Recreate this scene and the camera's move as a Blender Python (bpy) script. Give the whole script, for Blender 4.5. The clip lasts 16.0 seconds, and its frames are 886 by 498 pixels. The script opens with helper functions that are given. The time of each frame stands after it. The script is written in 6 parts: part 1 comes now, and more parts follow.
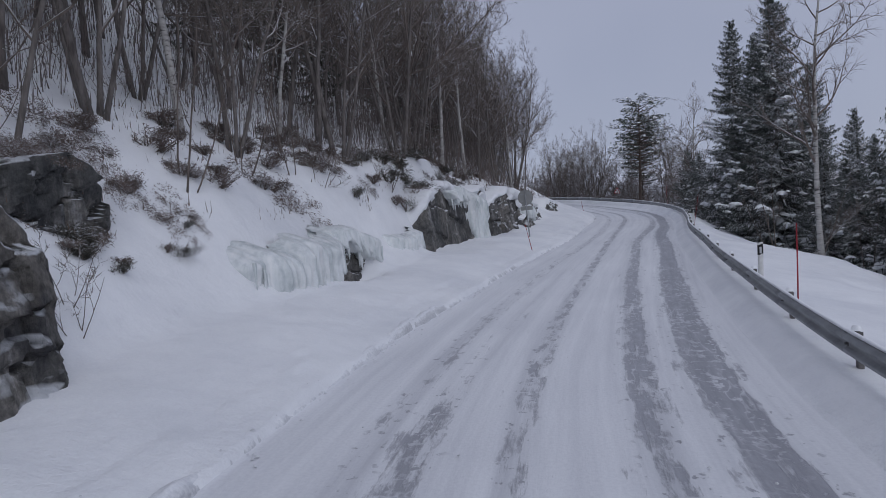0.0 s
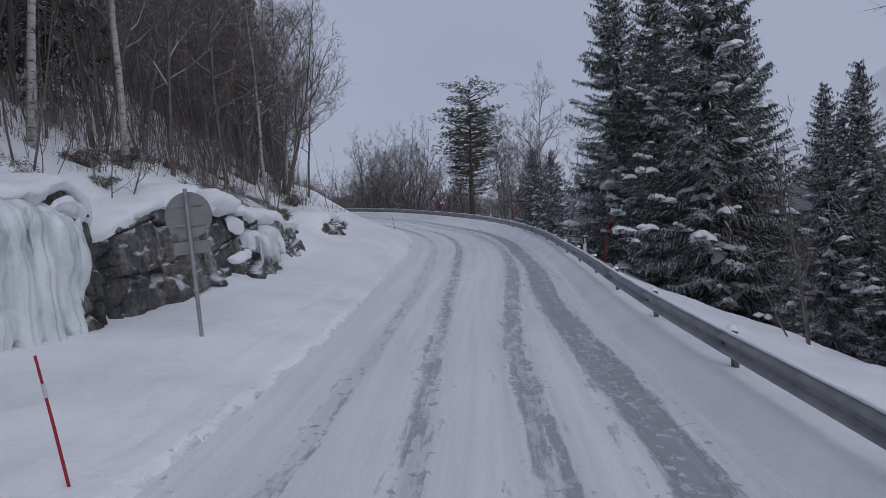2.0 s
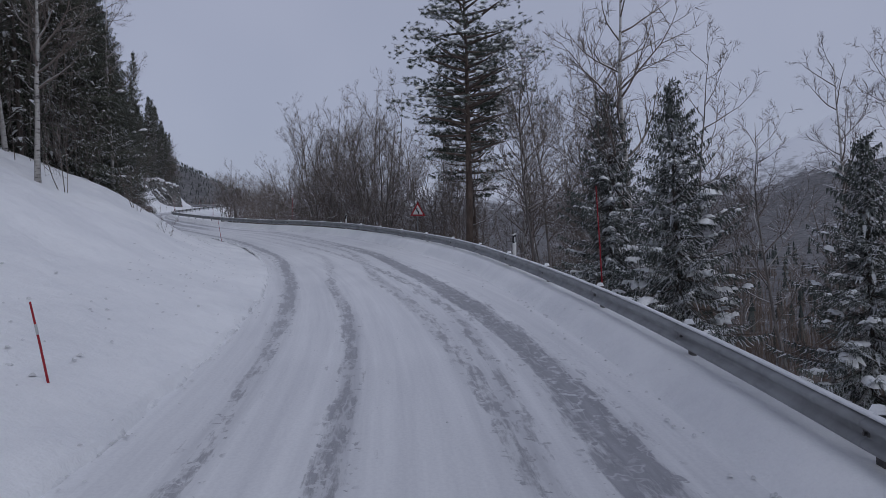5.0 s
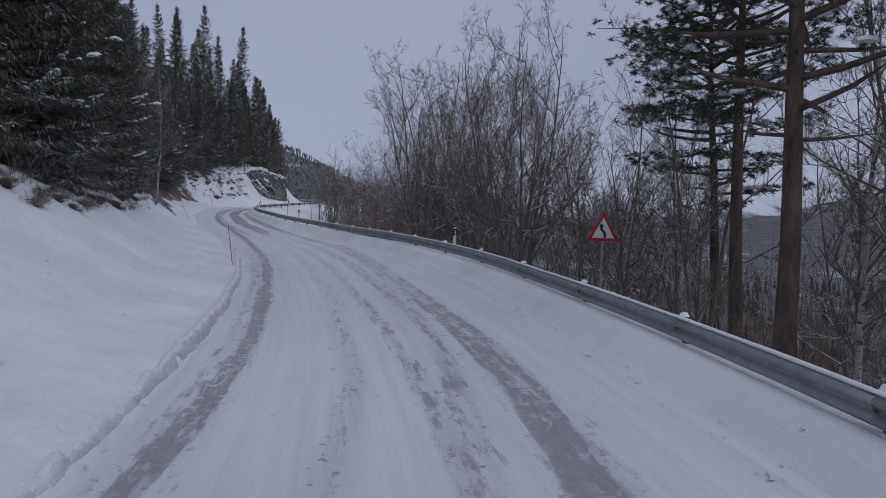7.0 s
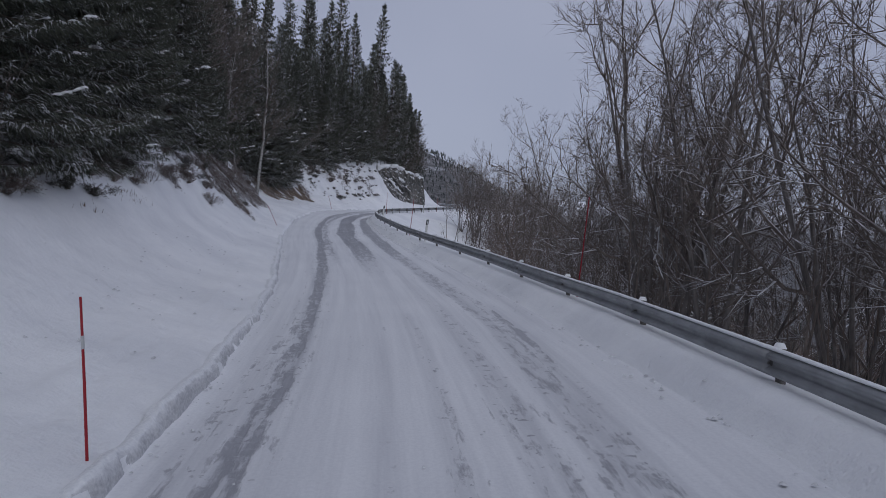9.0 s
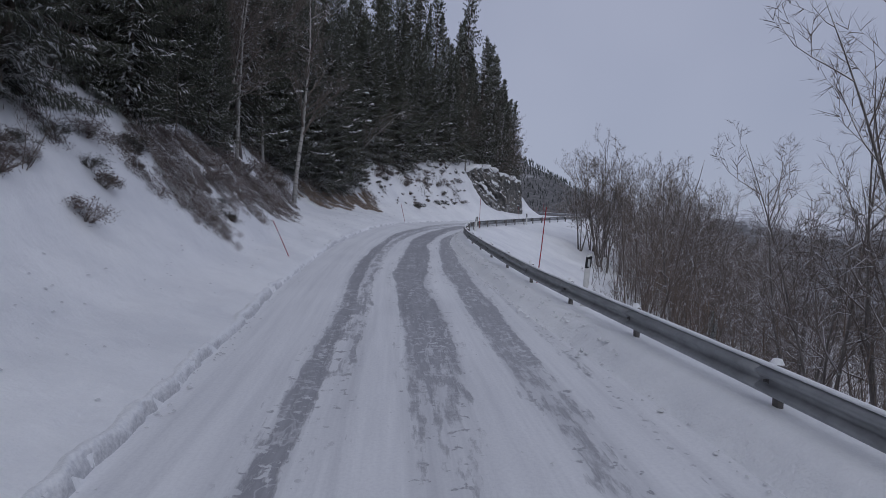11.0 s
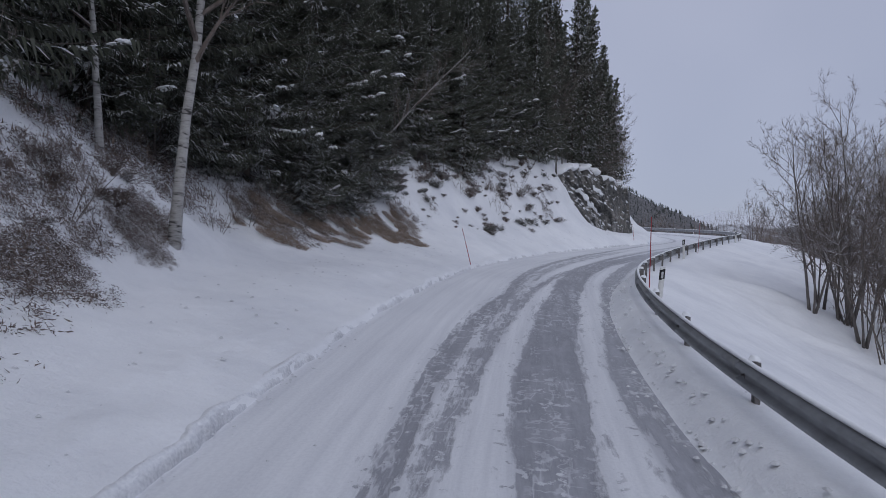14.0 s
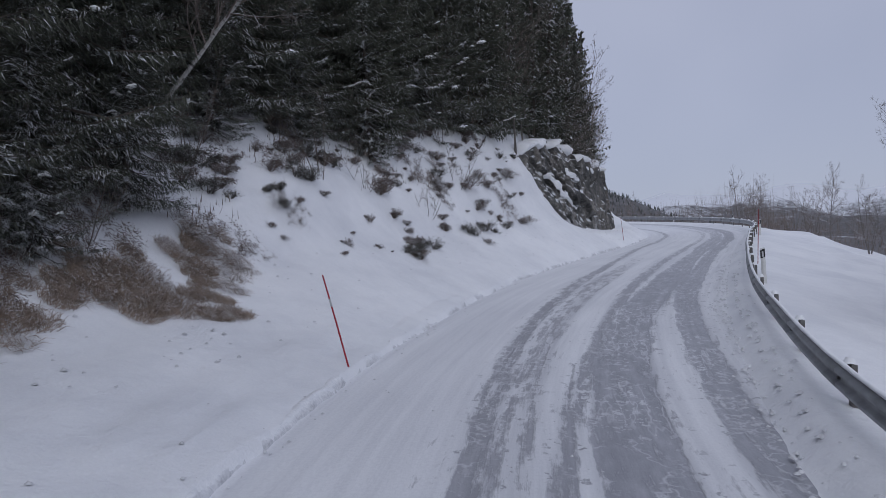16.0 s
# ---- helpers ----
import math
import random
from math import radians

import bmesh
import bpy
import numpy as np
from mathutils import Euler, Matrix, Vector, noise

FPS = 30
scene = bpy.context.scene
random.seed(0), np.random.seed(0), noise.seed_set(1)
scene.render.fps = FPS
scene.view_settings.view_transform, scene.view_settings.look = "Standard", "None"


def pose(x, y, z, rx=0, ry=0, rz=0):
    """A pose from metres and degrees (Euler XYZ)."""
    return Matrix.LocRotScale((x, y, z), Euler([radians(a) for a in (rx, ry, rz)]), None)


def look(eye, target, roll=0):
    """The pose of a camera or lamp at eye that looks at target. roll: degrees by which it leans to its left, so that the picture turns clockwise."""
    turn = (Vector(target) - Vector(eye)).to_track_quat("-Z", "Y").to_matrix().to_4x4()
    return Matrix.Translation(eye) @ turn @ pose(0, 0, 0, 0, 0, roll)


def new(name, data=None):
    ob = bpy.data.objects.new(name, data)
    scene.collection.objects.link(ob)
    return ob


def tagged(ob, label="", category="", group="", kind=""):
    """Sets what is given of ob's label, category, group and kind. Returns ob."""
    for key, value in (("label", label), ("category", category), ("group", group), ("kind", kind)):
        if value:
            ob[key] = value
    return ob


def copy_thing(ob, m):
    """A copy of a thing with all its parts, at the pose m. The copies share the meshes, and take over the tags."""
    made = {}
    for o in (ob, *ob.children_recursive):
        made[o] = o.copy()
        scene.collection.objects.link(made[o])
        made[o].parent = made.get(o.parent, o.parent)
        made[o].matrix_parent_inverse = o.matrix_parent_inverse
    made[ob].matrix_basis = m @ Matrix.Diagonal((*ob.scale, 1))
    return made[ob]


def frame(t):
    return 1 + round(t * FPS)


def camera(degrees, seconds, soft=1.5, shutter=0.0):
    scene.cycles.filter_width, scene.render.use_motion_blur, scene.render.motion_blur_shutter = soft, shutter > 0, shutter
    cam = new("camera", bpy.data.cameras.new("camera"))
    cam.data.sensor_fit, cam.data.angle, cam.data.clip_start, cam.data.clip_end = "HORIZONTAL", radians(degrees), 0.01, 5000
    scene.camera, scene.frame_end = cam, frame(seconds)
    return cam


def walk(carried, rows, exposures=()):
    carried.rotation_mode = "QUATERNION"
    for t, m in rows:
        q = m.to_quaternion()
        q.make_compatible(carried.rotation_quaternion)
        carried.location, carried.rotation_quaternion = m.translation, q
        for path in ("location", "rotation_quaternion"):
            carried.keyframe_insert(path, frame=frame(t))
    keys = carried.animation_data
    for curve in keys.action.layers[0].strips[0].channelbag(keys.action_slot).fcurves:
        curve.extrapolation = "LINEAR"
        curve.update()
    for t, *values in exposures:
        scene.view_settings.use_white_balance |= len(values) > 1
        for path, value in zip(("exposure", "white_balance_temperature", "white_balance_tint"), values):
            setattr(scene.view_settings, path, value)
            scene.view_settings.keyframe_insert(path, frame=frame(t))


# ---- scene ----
cam = camera(64.7, 16.0, soft=0.65)
PATH = [
    (0, (-1.668, -59.647, -0.874), (-2.15, -57.707, -0.919), -3.0),
    (0.5, (-2.193, -53.665, -0.614), (-2.507, -51.69, -0.652), -3.0),
    (1, (-2.396, -47.847, -0.357), (-2.55, -45.854, -0.4), -2.5),
    (1.5, (-2.219, -42.235, -0.101), (-2.254, -40.236, -0.145), -2.8),
    (2, (-1.914, -36.772, 0.16), (-1.902, -34.773, 0.117), -2.7),
    (2.5, (-1.608, -31.443, 0.428), (-1.582, -29.444, 0.386), -2.3),
    (3, (-1.263, -26.126, 0.703), (-1.234, -24.127, 0.659), -1.9),
    (3.2, (-1.138, -23.986, 0.813), (-1.108, -21.987, 0.772), -1.8),
    (5.3, (0.107, -0.015, 2.07), (0.107, 1.985, 2.044), -2.9),
    (5.5, (0.008, 2.208, 2.198), (-0.005, 4.207, 2.18), -2.4),
    (6, (-0.444, 7.764, 2.52), (-0.54, 9.761, 2.51), -1.0),
    (6.5, (-1.208, 13.154, 2.842), (-1.411, 15.143, 2.83), -0.3),
    (7, (-2.355, 18.43, 3.168), (-2.698, 20.4, 3.155), 0.4),
    (7.5, (-3.805, 23.517, 3.496), (-4.281, 25.459, 3.482), 1.0),
    (8, (-5.388, 28.379, 3.823), (-5.967, 30.293, 3.809), 1.8),
    (8.5, (-7.183, 33.008, 4.15), (-7.859, 34.891, 4.136), 2.5),
    (9, (-9.182, 37.547, 4.471), (-9.906, 39.411, 4.464), 3.2),
    (9.5, (-11.251, 41.965, 4.784), (-12.033, 43.806, 4.779), 3.8),
    (9.7, (-12.103, 43.714, 4.908), (-12.911, 45.544, 4.9), 3.9),
    (11.8, (-21.743, 60.748, 6.185), (-22.753, 62.474, 6.198), 3.0),
    (12, (-22.684, 62.201, 6.322), (-23.707, 63.92, 6.335), 3.1),
    (12.5, (-25.024, 65.789, 6.668), (-26.08, 67.487, 6.679), 3.1),
    (13, (-27.328, 69.369, 7.024), (-28.398, 71.058, 7.047), 2.6),
    (13.5, (-29.589, 72.929, 7.386), (-30.685, 74.602, 7.414), 2.5),
    (14, (-31.707, 76.482, 7.755), (-32.808, 78.151, 7.788), 2.1),
    (14.5, (-33.69, 80.025, 8.129), (-34.781, 81.701, 8.16), 1.0),
    (15, (-35.632, 83.657, 8.503), (-36.706, 85.344, 8.529), -0.3),
    (15.5, (-37.428, 87.331, 8.874), (-38.469, 89.039, 8.897), -1.2),
    (16, (-39.108, 91.009, 9.245), (-40.092, 92.749, 9.268), -1.5),
]
EXPOSURE = [(0, 0.07), (1.5, 0.08), (3, 0.12), (5.5, 0.0), (8.5, -0.01), (9.5, -0.02), (12.5, 0.14), (16, 0.23)]
walk(cam, [(t, look(eye, target, roll)) for t, eye, target, roll in PATH], EXPOSURE)


# ---- light ----
world = bpy.data.worlds.new("overcast")
scene.world = world
world.use_nodes = True
wn, wl = world.node_tree.nodes, world.node_tree.links
sky = wn.new("ShaderNodeTexSky")
sky.sky_type, sky.sun_disc = "NISHITA", False
sky.sun_elevation, sky.sun_rotation = radians(40), radians(145)
sky_dim = wn.new("ShaderNodeMix")
sky_dim.data_type, sky_dim.blend_type = "RGBA", "MULTIPLY"
sky_dim.inputs[0].default_value = 1.0
sky_dim.inputs[7].default_value = (0.10, 0.10, 0.10, 1)
cloud = wn.new("ShaderNodeMix")            # a closed cloud cover hides most of the blue
cloud.data_type = "RGBA"
cloud.inputs[0].default_value = 0.90
wl.new(sky.outputs[0], sky_dim.inputs[6])
wl.new(sky_dim.outputs[2], cloud.inputs[6])
cover = wn.new("ShaderNodeTexNoise")
cover.inputs["Scale"].default_value, cover.inputs["Detail"].default_value = 2.2, 3
tone = wn.new("ShaderNodeValToRGB")
tone.color_ramp.elements[0].position, tone.color_ramp.elements[0].color = 0.3, (0.345, 0.376, 0.502, 1)
tone.color_ramp.elements[1].position, tone.color_ramp.elements[1].color = 0.75, (0.412, 0.440, 0.568, 1)
where = wn.new("ShaderNodeTexCoord")
wl.new(where.outputs["Generated"], cover.inputs["Vector"])
wl.new(cover.outputs[0], tone.inputs[0])
wl.new(tone.outputs[0], cloud.inputs[7])
wl.new(cloud.outputs[2], wn["Background"].inputs[0])
wn["Background"].inputs[1].default_value = 0.90

sun = new("sun", bpy.data.lights.new("sun", "SUN"))
sun.data.energy, sun.data.angle, sun.data.color = 0.65, radians(60), (0.94, 0.96, 1.0)
sun.matrix_world = look((14, -20, 20.5), (0, 0, 0))


# ---- materials ----
class Nodes:
    """A material's nodes, with short calls for the kinds used here."""

    def __init__(self, name, rough=0.8):
        self.m = bpy.data.materials.new(name)
        self.m.use_nodes = True
        self.n, self.l = self.m.node_tree.nodes, self.m.node_tree.links
        self.b = self.n["Principled BSDF"]
        self.b.inputs["Roughness"].default_value = rough
        self.b.inputs["Specular IOR Level"].default_value = 0.3

    def coord(self, kind="Object", scale=(1, 1, 1)):
        t, m = self.n.new("ShaderNodeTexCoord"), self.n.new("ShaderNodeMapping")
        m.inputs["Scale"].default_value = scale
        self.l.new(t.outputs[kind], m.inputs["Vector"])
        return m.outputs[0]

    def noise(self, scale, detail=4, rough=0.55, at=None):
        t = self.n.new("ShaderNodeTexNoise")
        t.inputs["Scale"].default_value, t.inputs["Detail"].default_value = scale, detail
        t.inputs["Roughness"].default_value = rough
        self.l.new(at or self.coord(), t.inputs["Vector"])
        return t.outputs[0]

    def ramp(self, fac, *stops):
        t = self.n.new("ShaderNodeValToRGB")
        e = t.color_ramp.elements
        while len(e) < len(stops):
            e.new(0.5)
        for k, (p, c) in enumerate(stops):
            e[k].position, e[k].color = p, (*c, 1) if len(c) == 3 else c
        self.l.new(fac, t.inputs[0])
        return t.outputs[0]

    def mix(self, fac, a, b, kind="MIX"):
        t = self.n.new("ShaderNodeMix")
        t.data_type, t.blend_type = "RGBA", kind
        for value, slot in ((fac, 0), (a, 6), (b, 7)):
            if isinstance(value, (int, float)):
                t.inputs[slot].default_value = value
            elif isinstance(value, tuple):
                t.inputs[slot].default_value = (*value, 1)
            else:
                self.l.new(value, t.inputs[slot])
        return t.outputs[2]

    def math(self, kind, a, b):
        t = self.n.new("ShaderNodeMath")
        t.operation = kind
        for k, value in enumerate((a, b)):
            if isinstance(value, (int, float)):
                t.inputs[k].default_value = value
            else:
                self.l.new(value, t.inputs[k])
        return t.outputs[0]

    def colour(self, socket):
        self.l.new(socket, self.b.inputs["Base Color"])
        return self

    def bump(self, height, strength=0.4, distance=0.02):
        t = self.n.new("ShaderNodeBump")
        t.inputs["Strength"].default_value, t.inputs["Distance"].default_value = strength, distance
        self.l.new(height, t.inputs["Height"])
        self.l.new(t.outputs[0], self.b.inputs["Normal"])
        return self

    def attribute(self, name):
        t = self.n.new("ShaderNodeAttribute")
        t.attribute_name = name
        return t.outputs["Fac"]

    def island(self):
        return self.n.new("ShaderNodeNewGeometry").outputs["Random Per Island"]

    def up(self):
        t, s = self.n.new("ShaderNodeNewGeometry"), self.n.new("ShaderNodeSeparateXYZ")
        self.l.new(t.outputs["Normal"], s.inputs[0])
        return s.outputs[2]

    def each(self):
        return self.n.new("ShaderNodeObjectInfo").outputs["Random"]


def plain(name, colour, rough=0.6, metal=0.0, wear=0.25, scale=14):
    """Paint, plastic or metal with slight blotches of dirt."""
    k = Nodes(name, rough)
    k.b.inputs["Metallic"].default_value = metal
    n = k.noise(scale, 5)
    dark = tuple(c * (1 - wear) for c in colour)
    k.colour(k.ramp(n, (0.3, dark), (0.65, colour)))
    return k.m


def snow_material(name, low=(0.71, 0.725, 0.76), high=(0.90, 0.91, 0.925), grain=30):
    k = Nodes(name, 0.75)
    broad, fine = k.noise(0.35, 5), k.noise(grain, 4)
    mid = k.noise(2.6, 6, 0.7)
    k.colour(k.mix(0.35, k.ramp(broad, (0.3, low), (0.62, high)), k.mix(0.5, k.ramp(fine, (0.32, low), (0.62, high)), k.ramp(mid, (0.34, low), (0.56, high)))))
    k.b.inputs["Subsurface Weight"].default_value = 0.0
    return k.bump(k.math("ADD", k.math("ADD", k.noise(5, 6, 0.65), k.noise(1.7, 3, 0.6)), k.math("MULTIPLY", fine, 0.3)), 0.6, 0.06).m


SNOW = snow_material("snow")
BRANCH_SNOW = snow_material("branch_snow", (0.80, 0.82, 0.85), (0.92, 0.93, 0.94), 18)


def road_material():
    """Packed snow with soft grey streaks, worn through to bare ice in the ruts."""
    k = Nodes("packed_snow_road", 0.6)
    uv = k.coord("UV", (1, 1, 1))
    wear = k.attribute("wear")
    streak = k.noise(1.0, 6, 0.6, k.coord("UV", (0.22, 7.0, 1)))
    soft = k.noise(1.0, 4, 0.55, k.coord("UV", (0.06, 2.6, 1)))
    chunk = k.noise(1.0, 8, 0.68, k.coord("UV", (1.1, 4.4, 1)))
    broad = k.noise(0.35, 4, 0.5, uv)
    crumb = k.noise(22, 4, 0.6, uv)
    sum_ = k.math("ADD", k.math("MULTIPLY", wear, 0.70), k.math("ADD", k.math("MULTIPLY", streak, 0.9), k.math("MULTIPLY", chunk, 1.5)))
    mask = k.ramp(k.math("MULTIPLY", sum_, 0.5), (0.775, (0, 0, 0)), (0.865, (1, 1, 1)))
    chips = k.math("MULTIPLY", k.ramp(k.noise(5.5, 3, 0.6, uv), (0.61, (0, 0, 0)), (0.65, (1, 1, 1))), k.ramp(wear, (0.22, (0, 0, 0)), (0.36, (0.8,) * 3)))
    mask = k.math("MAXIMUM", mask, chips)
    flecks = k.math("MULTIPLY", k.ramp(k.noise(5.0, 4, 0.65, uv), (0.56, (0, 0, 0)), (0.60, (0.9,) * 3)), k.ramp(broad, (0.36, (0, 0, 0)), (0.56, (1, 1, 1))))
    mask = k.math("MULTIPLY", mask, k.math("SUBTRACT", 1.0, flecks))
    snow = k.mix(0.5, k.ramp(soft, (0.34, (0.61, 0.62, 0.66)), (0.6, (0.81, 0.82, 0.845))), k.ramp(broad, (0.3, (0.68, 0.69, 0.72)), (0.65, (0.82, 0.83, 0.85))))
    snow = k.mix(0.22, snow, k.ramp(streak, (0.33, (0.56, 0.57, 0.61)), (0.6, (0.84, 0.85, 0.87))))
    snow = k.mix(0.14, snow, k.ramp(crumb, (0.35, (0.5, 0.51, 0.55)), (0.6, (0.86, 0.87, 0.88))))
    worn = k.ramp(soft, (0.3, (0.42, 0.425, 0.46)), (0.65, (0.62, 0.63, 0.66)))
    snow = k.mix(k.math("MULTIPLY", k.ramp(wear, (0.12, (0, 0, 0)), (0.75, (0.85,) * 3)), k.ramp(streak, (0.36, (1, 1, 1)), (0.62, (0.35,) * 3))), snow, worn)
    ice = k.mix(0.5, k.ramp(chunk, (0.35, (0.21, 0.215, 0.24)), (0.65, (0.44, 0.445, 0.48))), k.ramp(streak, (0.3, (0.22, 0.225, 0.25)), (0.7, (0.42, 0.425, 0.46))))
    scratch = k.ramp(k.noise(1.0, 3, 0.5, k.coord("UV", (0.55, 3.0, 1))), (0.48, (0, 0, 0)), (0.5, (0.6,) * 3), (0.52, (0, 0, 0)))
    ice = k.mix(k.math("MULTIPLY", scratch, k.ramp(broad, (0.46, (0, 0, 0)), (0.6, (1, 1, 1)))), ice, (0.72, 0.73, 0.76))
    crack = k.ramp(k.noise(0.8, 4, 0.6, uv), (0.488, (0, 0, 0)), (0.5, (0.55,) * 3), (0.512, (0, 0, 0)))
    ice = k.mix(k.math("MULTIPLY", crack, k.ramp(soft, (0.42, (0, 0, 0)), (0.55, (1, 1, 1)))), ice, (0.72, 0.73, 0.76))
    k.colour(k.mix(mask, snow, ice))
    k.l.new(k.ramp(mask, (0, (0.75,) * 3), (1, (0.42,) * 3)), k.b.inputs["Roughness"])
    height = k.math("SUBTRACT", k.math("ADD", k.math("MULTIPLY", chunk, 0.7), k.math("MULTIPLY", crumb, 0.15)), k.math("MULTIPLY", mask, 0.8))
    return k.bump(height, 0.5, 0.03).m


ROAD = road_material()


def rock_material():
    k = Nodes("bedrock", 0.8)
    streak = k.noise(1.0, 6, 0.65, k.coord("Object", (2.0, 2.0, 0.22)))
    blotch = k.noise(0.9, 8, 0.7)
    tint = k.ramp(k.each(), (0.0, (1.15, 1.18, 1.24)), (1.0, (1.7, 1.68, 1.68)))
    base = k.mix(0.55, k.ramp(blotch, (0.36, (0.035, 0.035, 0.038)), (0.5, (0.085, 0.085, 0.078)), (0.63, (0.19, 0.178, 0.158))), k.ramp(streak, (0.38, (0.030, 0.030, 0.033)), (0.5, (0.085, 0.083, 0.080)), (0.58, (0.16, 0.152, 0.14)), (0.68, (0.40, 0.40, 0.40))))
    base = k.mix(1.0, base, tint, "MULTIPLY")
    patch = k.noise(0.55, 5, 0.65)
    base = k.mix(k.ramp(patch, (0.52, (0, 0, 0)), (0.62, (0.55,) * 3)), base, (0.17, 0.155, 0.135))
    base = k.mix(k.ramp(patch, (0.36, (0.5,) * 3), (0.46, (0, 0, 0))), base, (0.088, 0.092, 0.092))
    dust = k.math("MULTIPLY", k.ramp(k.up(), (0.42, (0, 0, 0)), (0.66, (1, 1, 1))), k.ramp(k.noise(2.2, 6, 0.65), (0.36, (0, 0, 0)), (0.46, (1, 1, 1))))
    dust = k.math("MAXIMUM", dust, k.ramp(k.up(), (0.84, (0, 0, 0)), (0.93, (1, 1, 1))))
    grit = k.noise(7, 8, 0.75)
    base = k.mix(0.8, base, k.ramp(grit, (0.36, (0.45,) * 3), (0.5, (1.0,) * 3), (0.66, (1.75, 1.7, 1.7))), "MULTIPLY")
    k.colour(k.mix(dust, base, (0.78, 0.80, 0.83)))
    return k.bump(k.math("ADD", k.noise(5, 8, 0.7), k.noise(1.0, 5, 0.7, k.coord("Object", (6, 6, 1.2)))), 1.0, 0.12).m


BEDROCK = rock_material()


def ice_material():
    k = Nodes("hanging_ice", 0.28)
    n = k.noise(1.0, 5, 0.6, k.coord("Object", (6, 6, 0.8)))
    lump = k.noise(1.6, 6, 0.65)
    k.colour(k.mix(0.5, k.ramp(n, (0.32, (0.34, 0.40, 0.41)), (0.5, (0.62, 0.67, 0.68)), (0.7, (0.80, 0.81, 0.80))), k.ramp(lump, (0.35, (0.48, 0.52, 0.52)), (0.55, (0.82, 0.83, 0.84)))))
    k.b.inputs["Specular IOR Level"].default_value = 0.5
    return k.bump(k.noise(9, 4), 0.35, 0.04).m


ICE = ice_material()


def bark_material(name, low, high, frost=0.5, scale=(9, 9, 2)):
    k = Nodes(name, 0.9)
    n = k.noise(1.0, 5, 0.65, k.coord("Object", scale))
    base = k.ramp(n, (0.32, low), (0.68, high))
    dust = k.math("MULTIPLY", k.ramp(k.up(), (0.35, (0, 0, 0)), (0.8, (1, 1, 1))), frost)
    k.colour(k.mix(dust, base, (0.75, 0.77, 0.80)))
    return k.bump(k.noise(1.0, 4, 0.6, k.coord("Object", (30, 30, 8))), 0.5, 0.02).m


def birch_material():
    k = Nodes("birch_bark", 0.8)
    marks = k.noise(1.0, 4, 0.7, k.coord("Object", (3, 3, 11)))
    base = k.ramp(marks, (0.36, (0.05, 0.047, 0.045)), (0.44, (0.36, 0.345, 0.33)), (0.7, (0.52, 0.51, 0.49)))
    k.colour(base)
    return k.bump(marks, 0.4, 0.02).m


BARK_GREY = bark_material("grey_bark", (0.080, 0.070, 0.066), (0.235, 0.213, 0.200), 0.75)
BARK_TWIG = bark_material("twig_bark", (0.095, 0.078, 0.070), (0.225, 0.188, 0.166), 0.8)
BARK_SPRUCE = bark_material("spruce_bark", (0.045, 0.037, 0.032), (0.12, 0.10, 0.085), 0.25)
BARK_PINE = bark_material("pine_bark", (0.05, 0.036, 0.03), (0.135, 0.105, 0.088), 0.1, (6, 6, 1.6))
BARK_BIRCH = birch_material()


def needle_material(name, dark, light, dusted, clump=1.6):
    """Needles or blades; snow lies in clumps on the sides that look up."""
    k = Nodes(name, 0.75)
    r = k.island()
    green = k.mix(0.5, k.ramp(r, (0.0, dark), (0.72, light), (1.0, tuple(0.6 * c + 0.10 for c in light))), k.ramp(k.noise(1.2, 3), (0.3, dark), (0.7, light)))
    lies = k.math("MULTIPLY", k.ramp(k.up(), (0.30, (0, 0, 0)), (0.65, (1, 1, 1))), k.ramp(k.noise(clump, 5, 0.7), (0.62 - dusted, (0, 0, 0)), (0.68 - dusted, (0.9,) * 3)))
    k.colour(k.mix(lies, green, (0.70, 0.72, 0.76)))
    return k.m


NEEDLE = needle_material("spruce_needles", (0.040, 0.045, 0.035), (0.112, 0.120, 0.088), 0.165, 5.0)
NEEDLE_SNOWY = needle_material("snowy_spruce_needles", (0.042, 0.052, 0.048), (0.110, 0.127, 0.110), 0.185, 6.0)
NEEDLE_PINE = needle_material("pine_needles", (0.024, 0.034, 0.026), (0.070, 0.088, 0.062), 0.10)
HEATH = needle_material("heath_leaves", (0.068, 0.052, 0.047), (0.215, 0.165, 0.142), 0.19, 3.0)
JUNIPER = needle_material("juniper_needles", (0.034, 0.033, 0.027), (0.095, 0.088, 0.072), 0.12, 3.0)
GRASS = needle_material("dead_grass", (0.18, 0.138, 0.110), (0.40, 0.310, 0.245), 0.14, 2.5)
FAR_WOOD = needle_material("far_bare_wood", (0.098, 0.072, 0.058), (0.225, 0.172, 0.140), 0.13, 1.5)
HILL_WOOD = needle_material("hill_bare_wood", (0.080, 0.066, 0.062), (0.190, 0.158, 0.146), 0.08, 0.8)
# part of this snow share is distance haze put into the firs' colour
FAR_FIR = needle_material("far_fir", (0.022, 0.029, 0.027), (0.060, 0.071, 0.064), 0.12, 0.4)

STEEL = plain("galvanised_steel", (0.36, 0.37, 0.38), 0.5, 0.45, 0.3, 3)
STEEL_DARK = plain("weathered_post", (0.20, 0.19, 0.185), 0.6, 0.3, 0.45, 7)
SIGN_BACK = plain("grey_sign_back", (0.30, 0.305, 0.30), 0.6, 0.2, 0.2, 5)
RED = plain("red_plastic", (0.34, 0.022, 0.032), 0.5, 0, 0.2)
SIGN_RED = plain("sign_red", (0.42, 0.03, 0.035), 0.45, 0, 0.12)
WHITE = plain("white_plastic", (0.72, 0.72, 0.71), 0.5, 0, 0.15)
BLACK = plain("black_plastic", (0.02, 0.02, 0.022), 0.5, 0, 0.2)
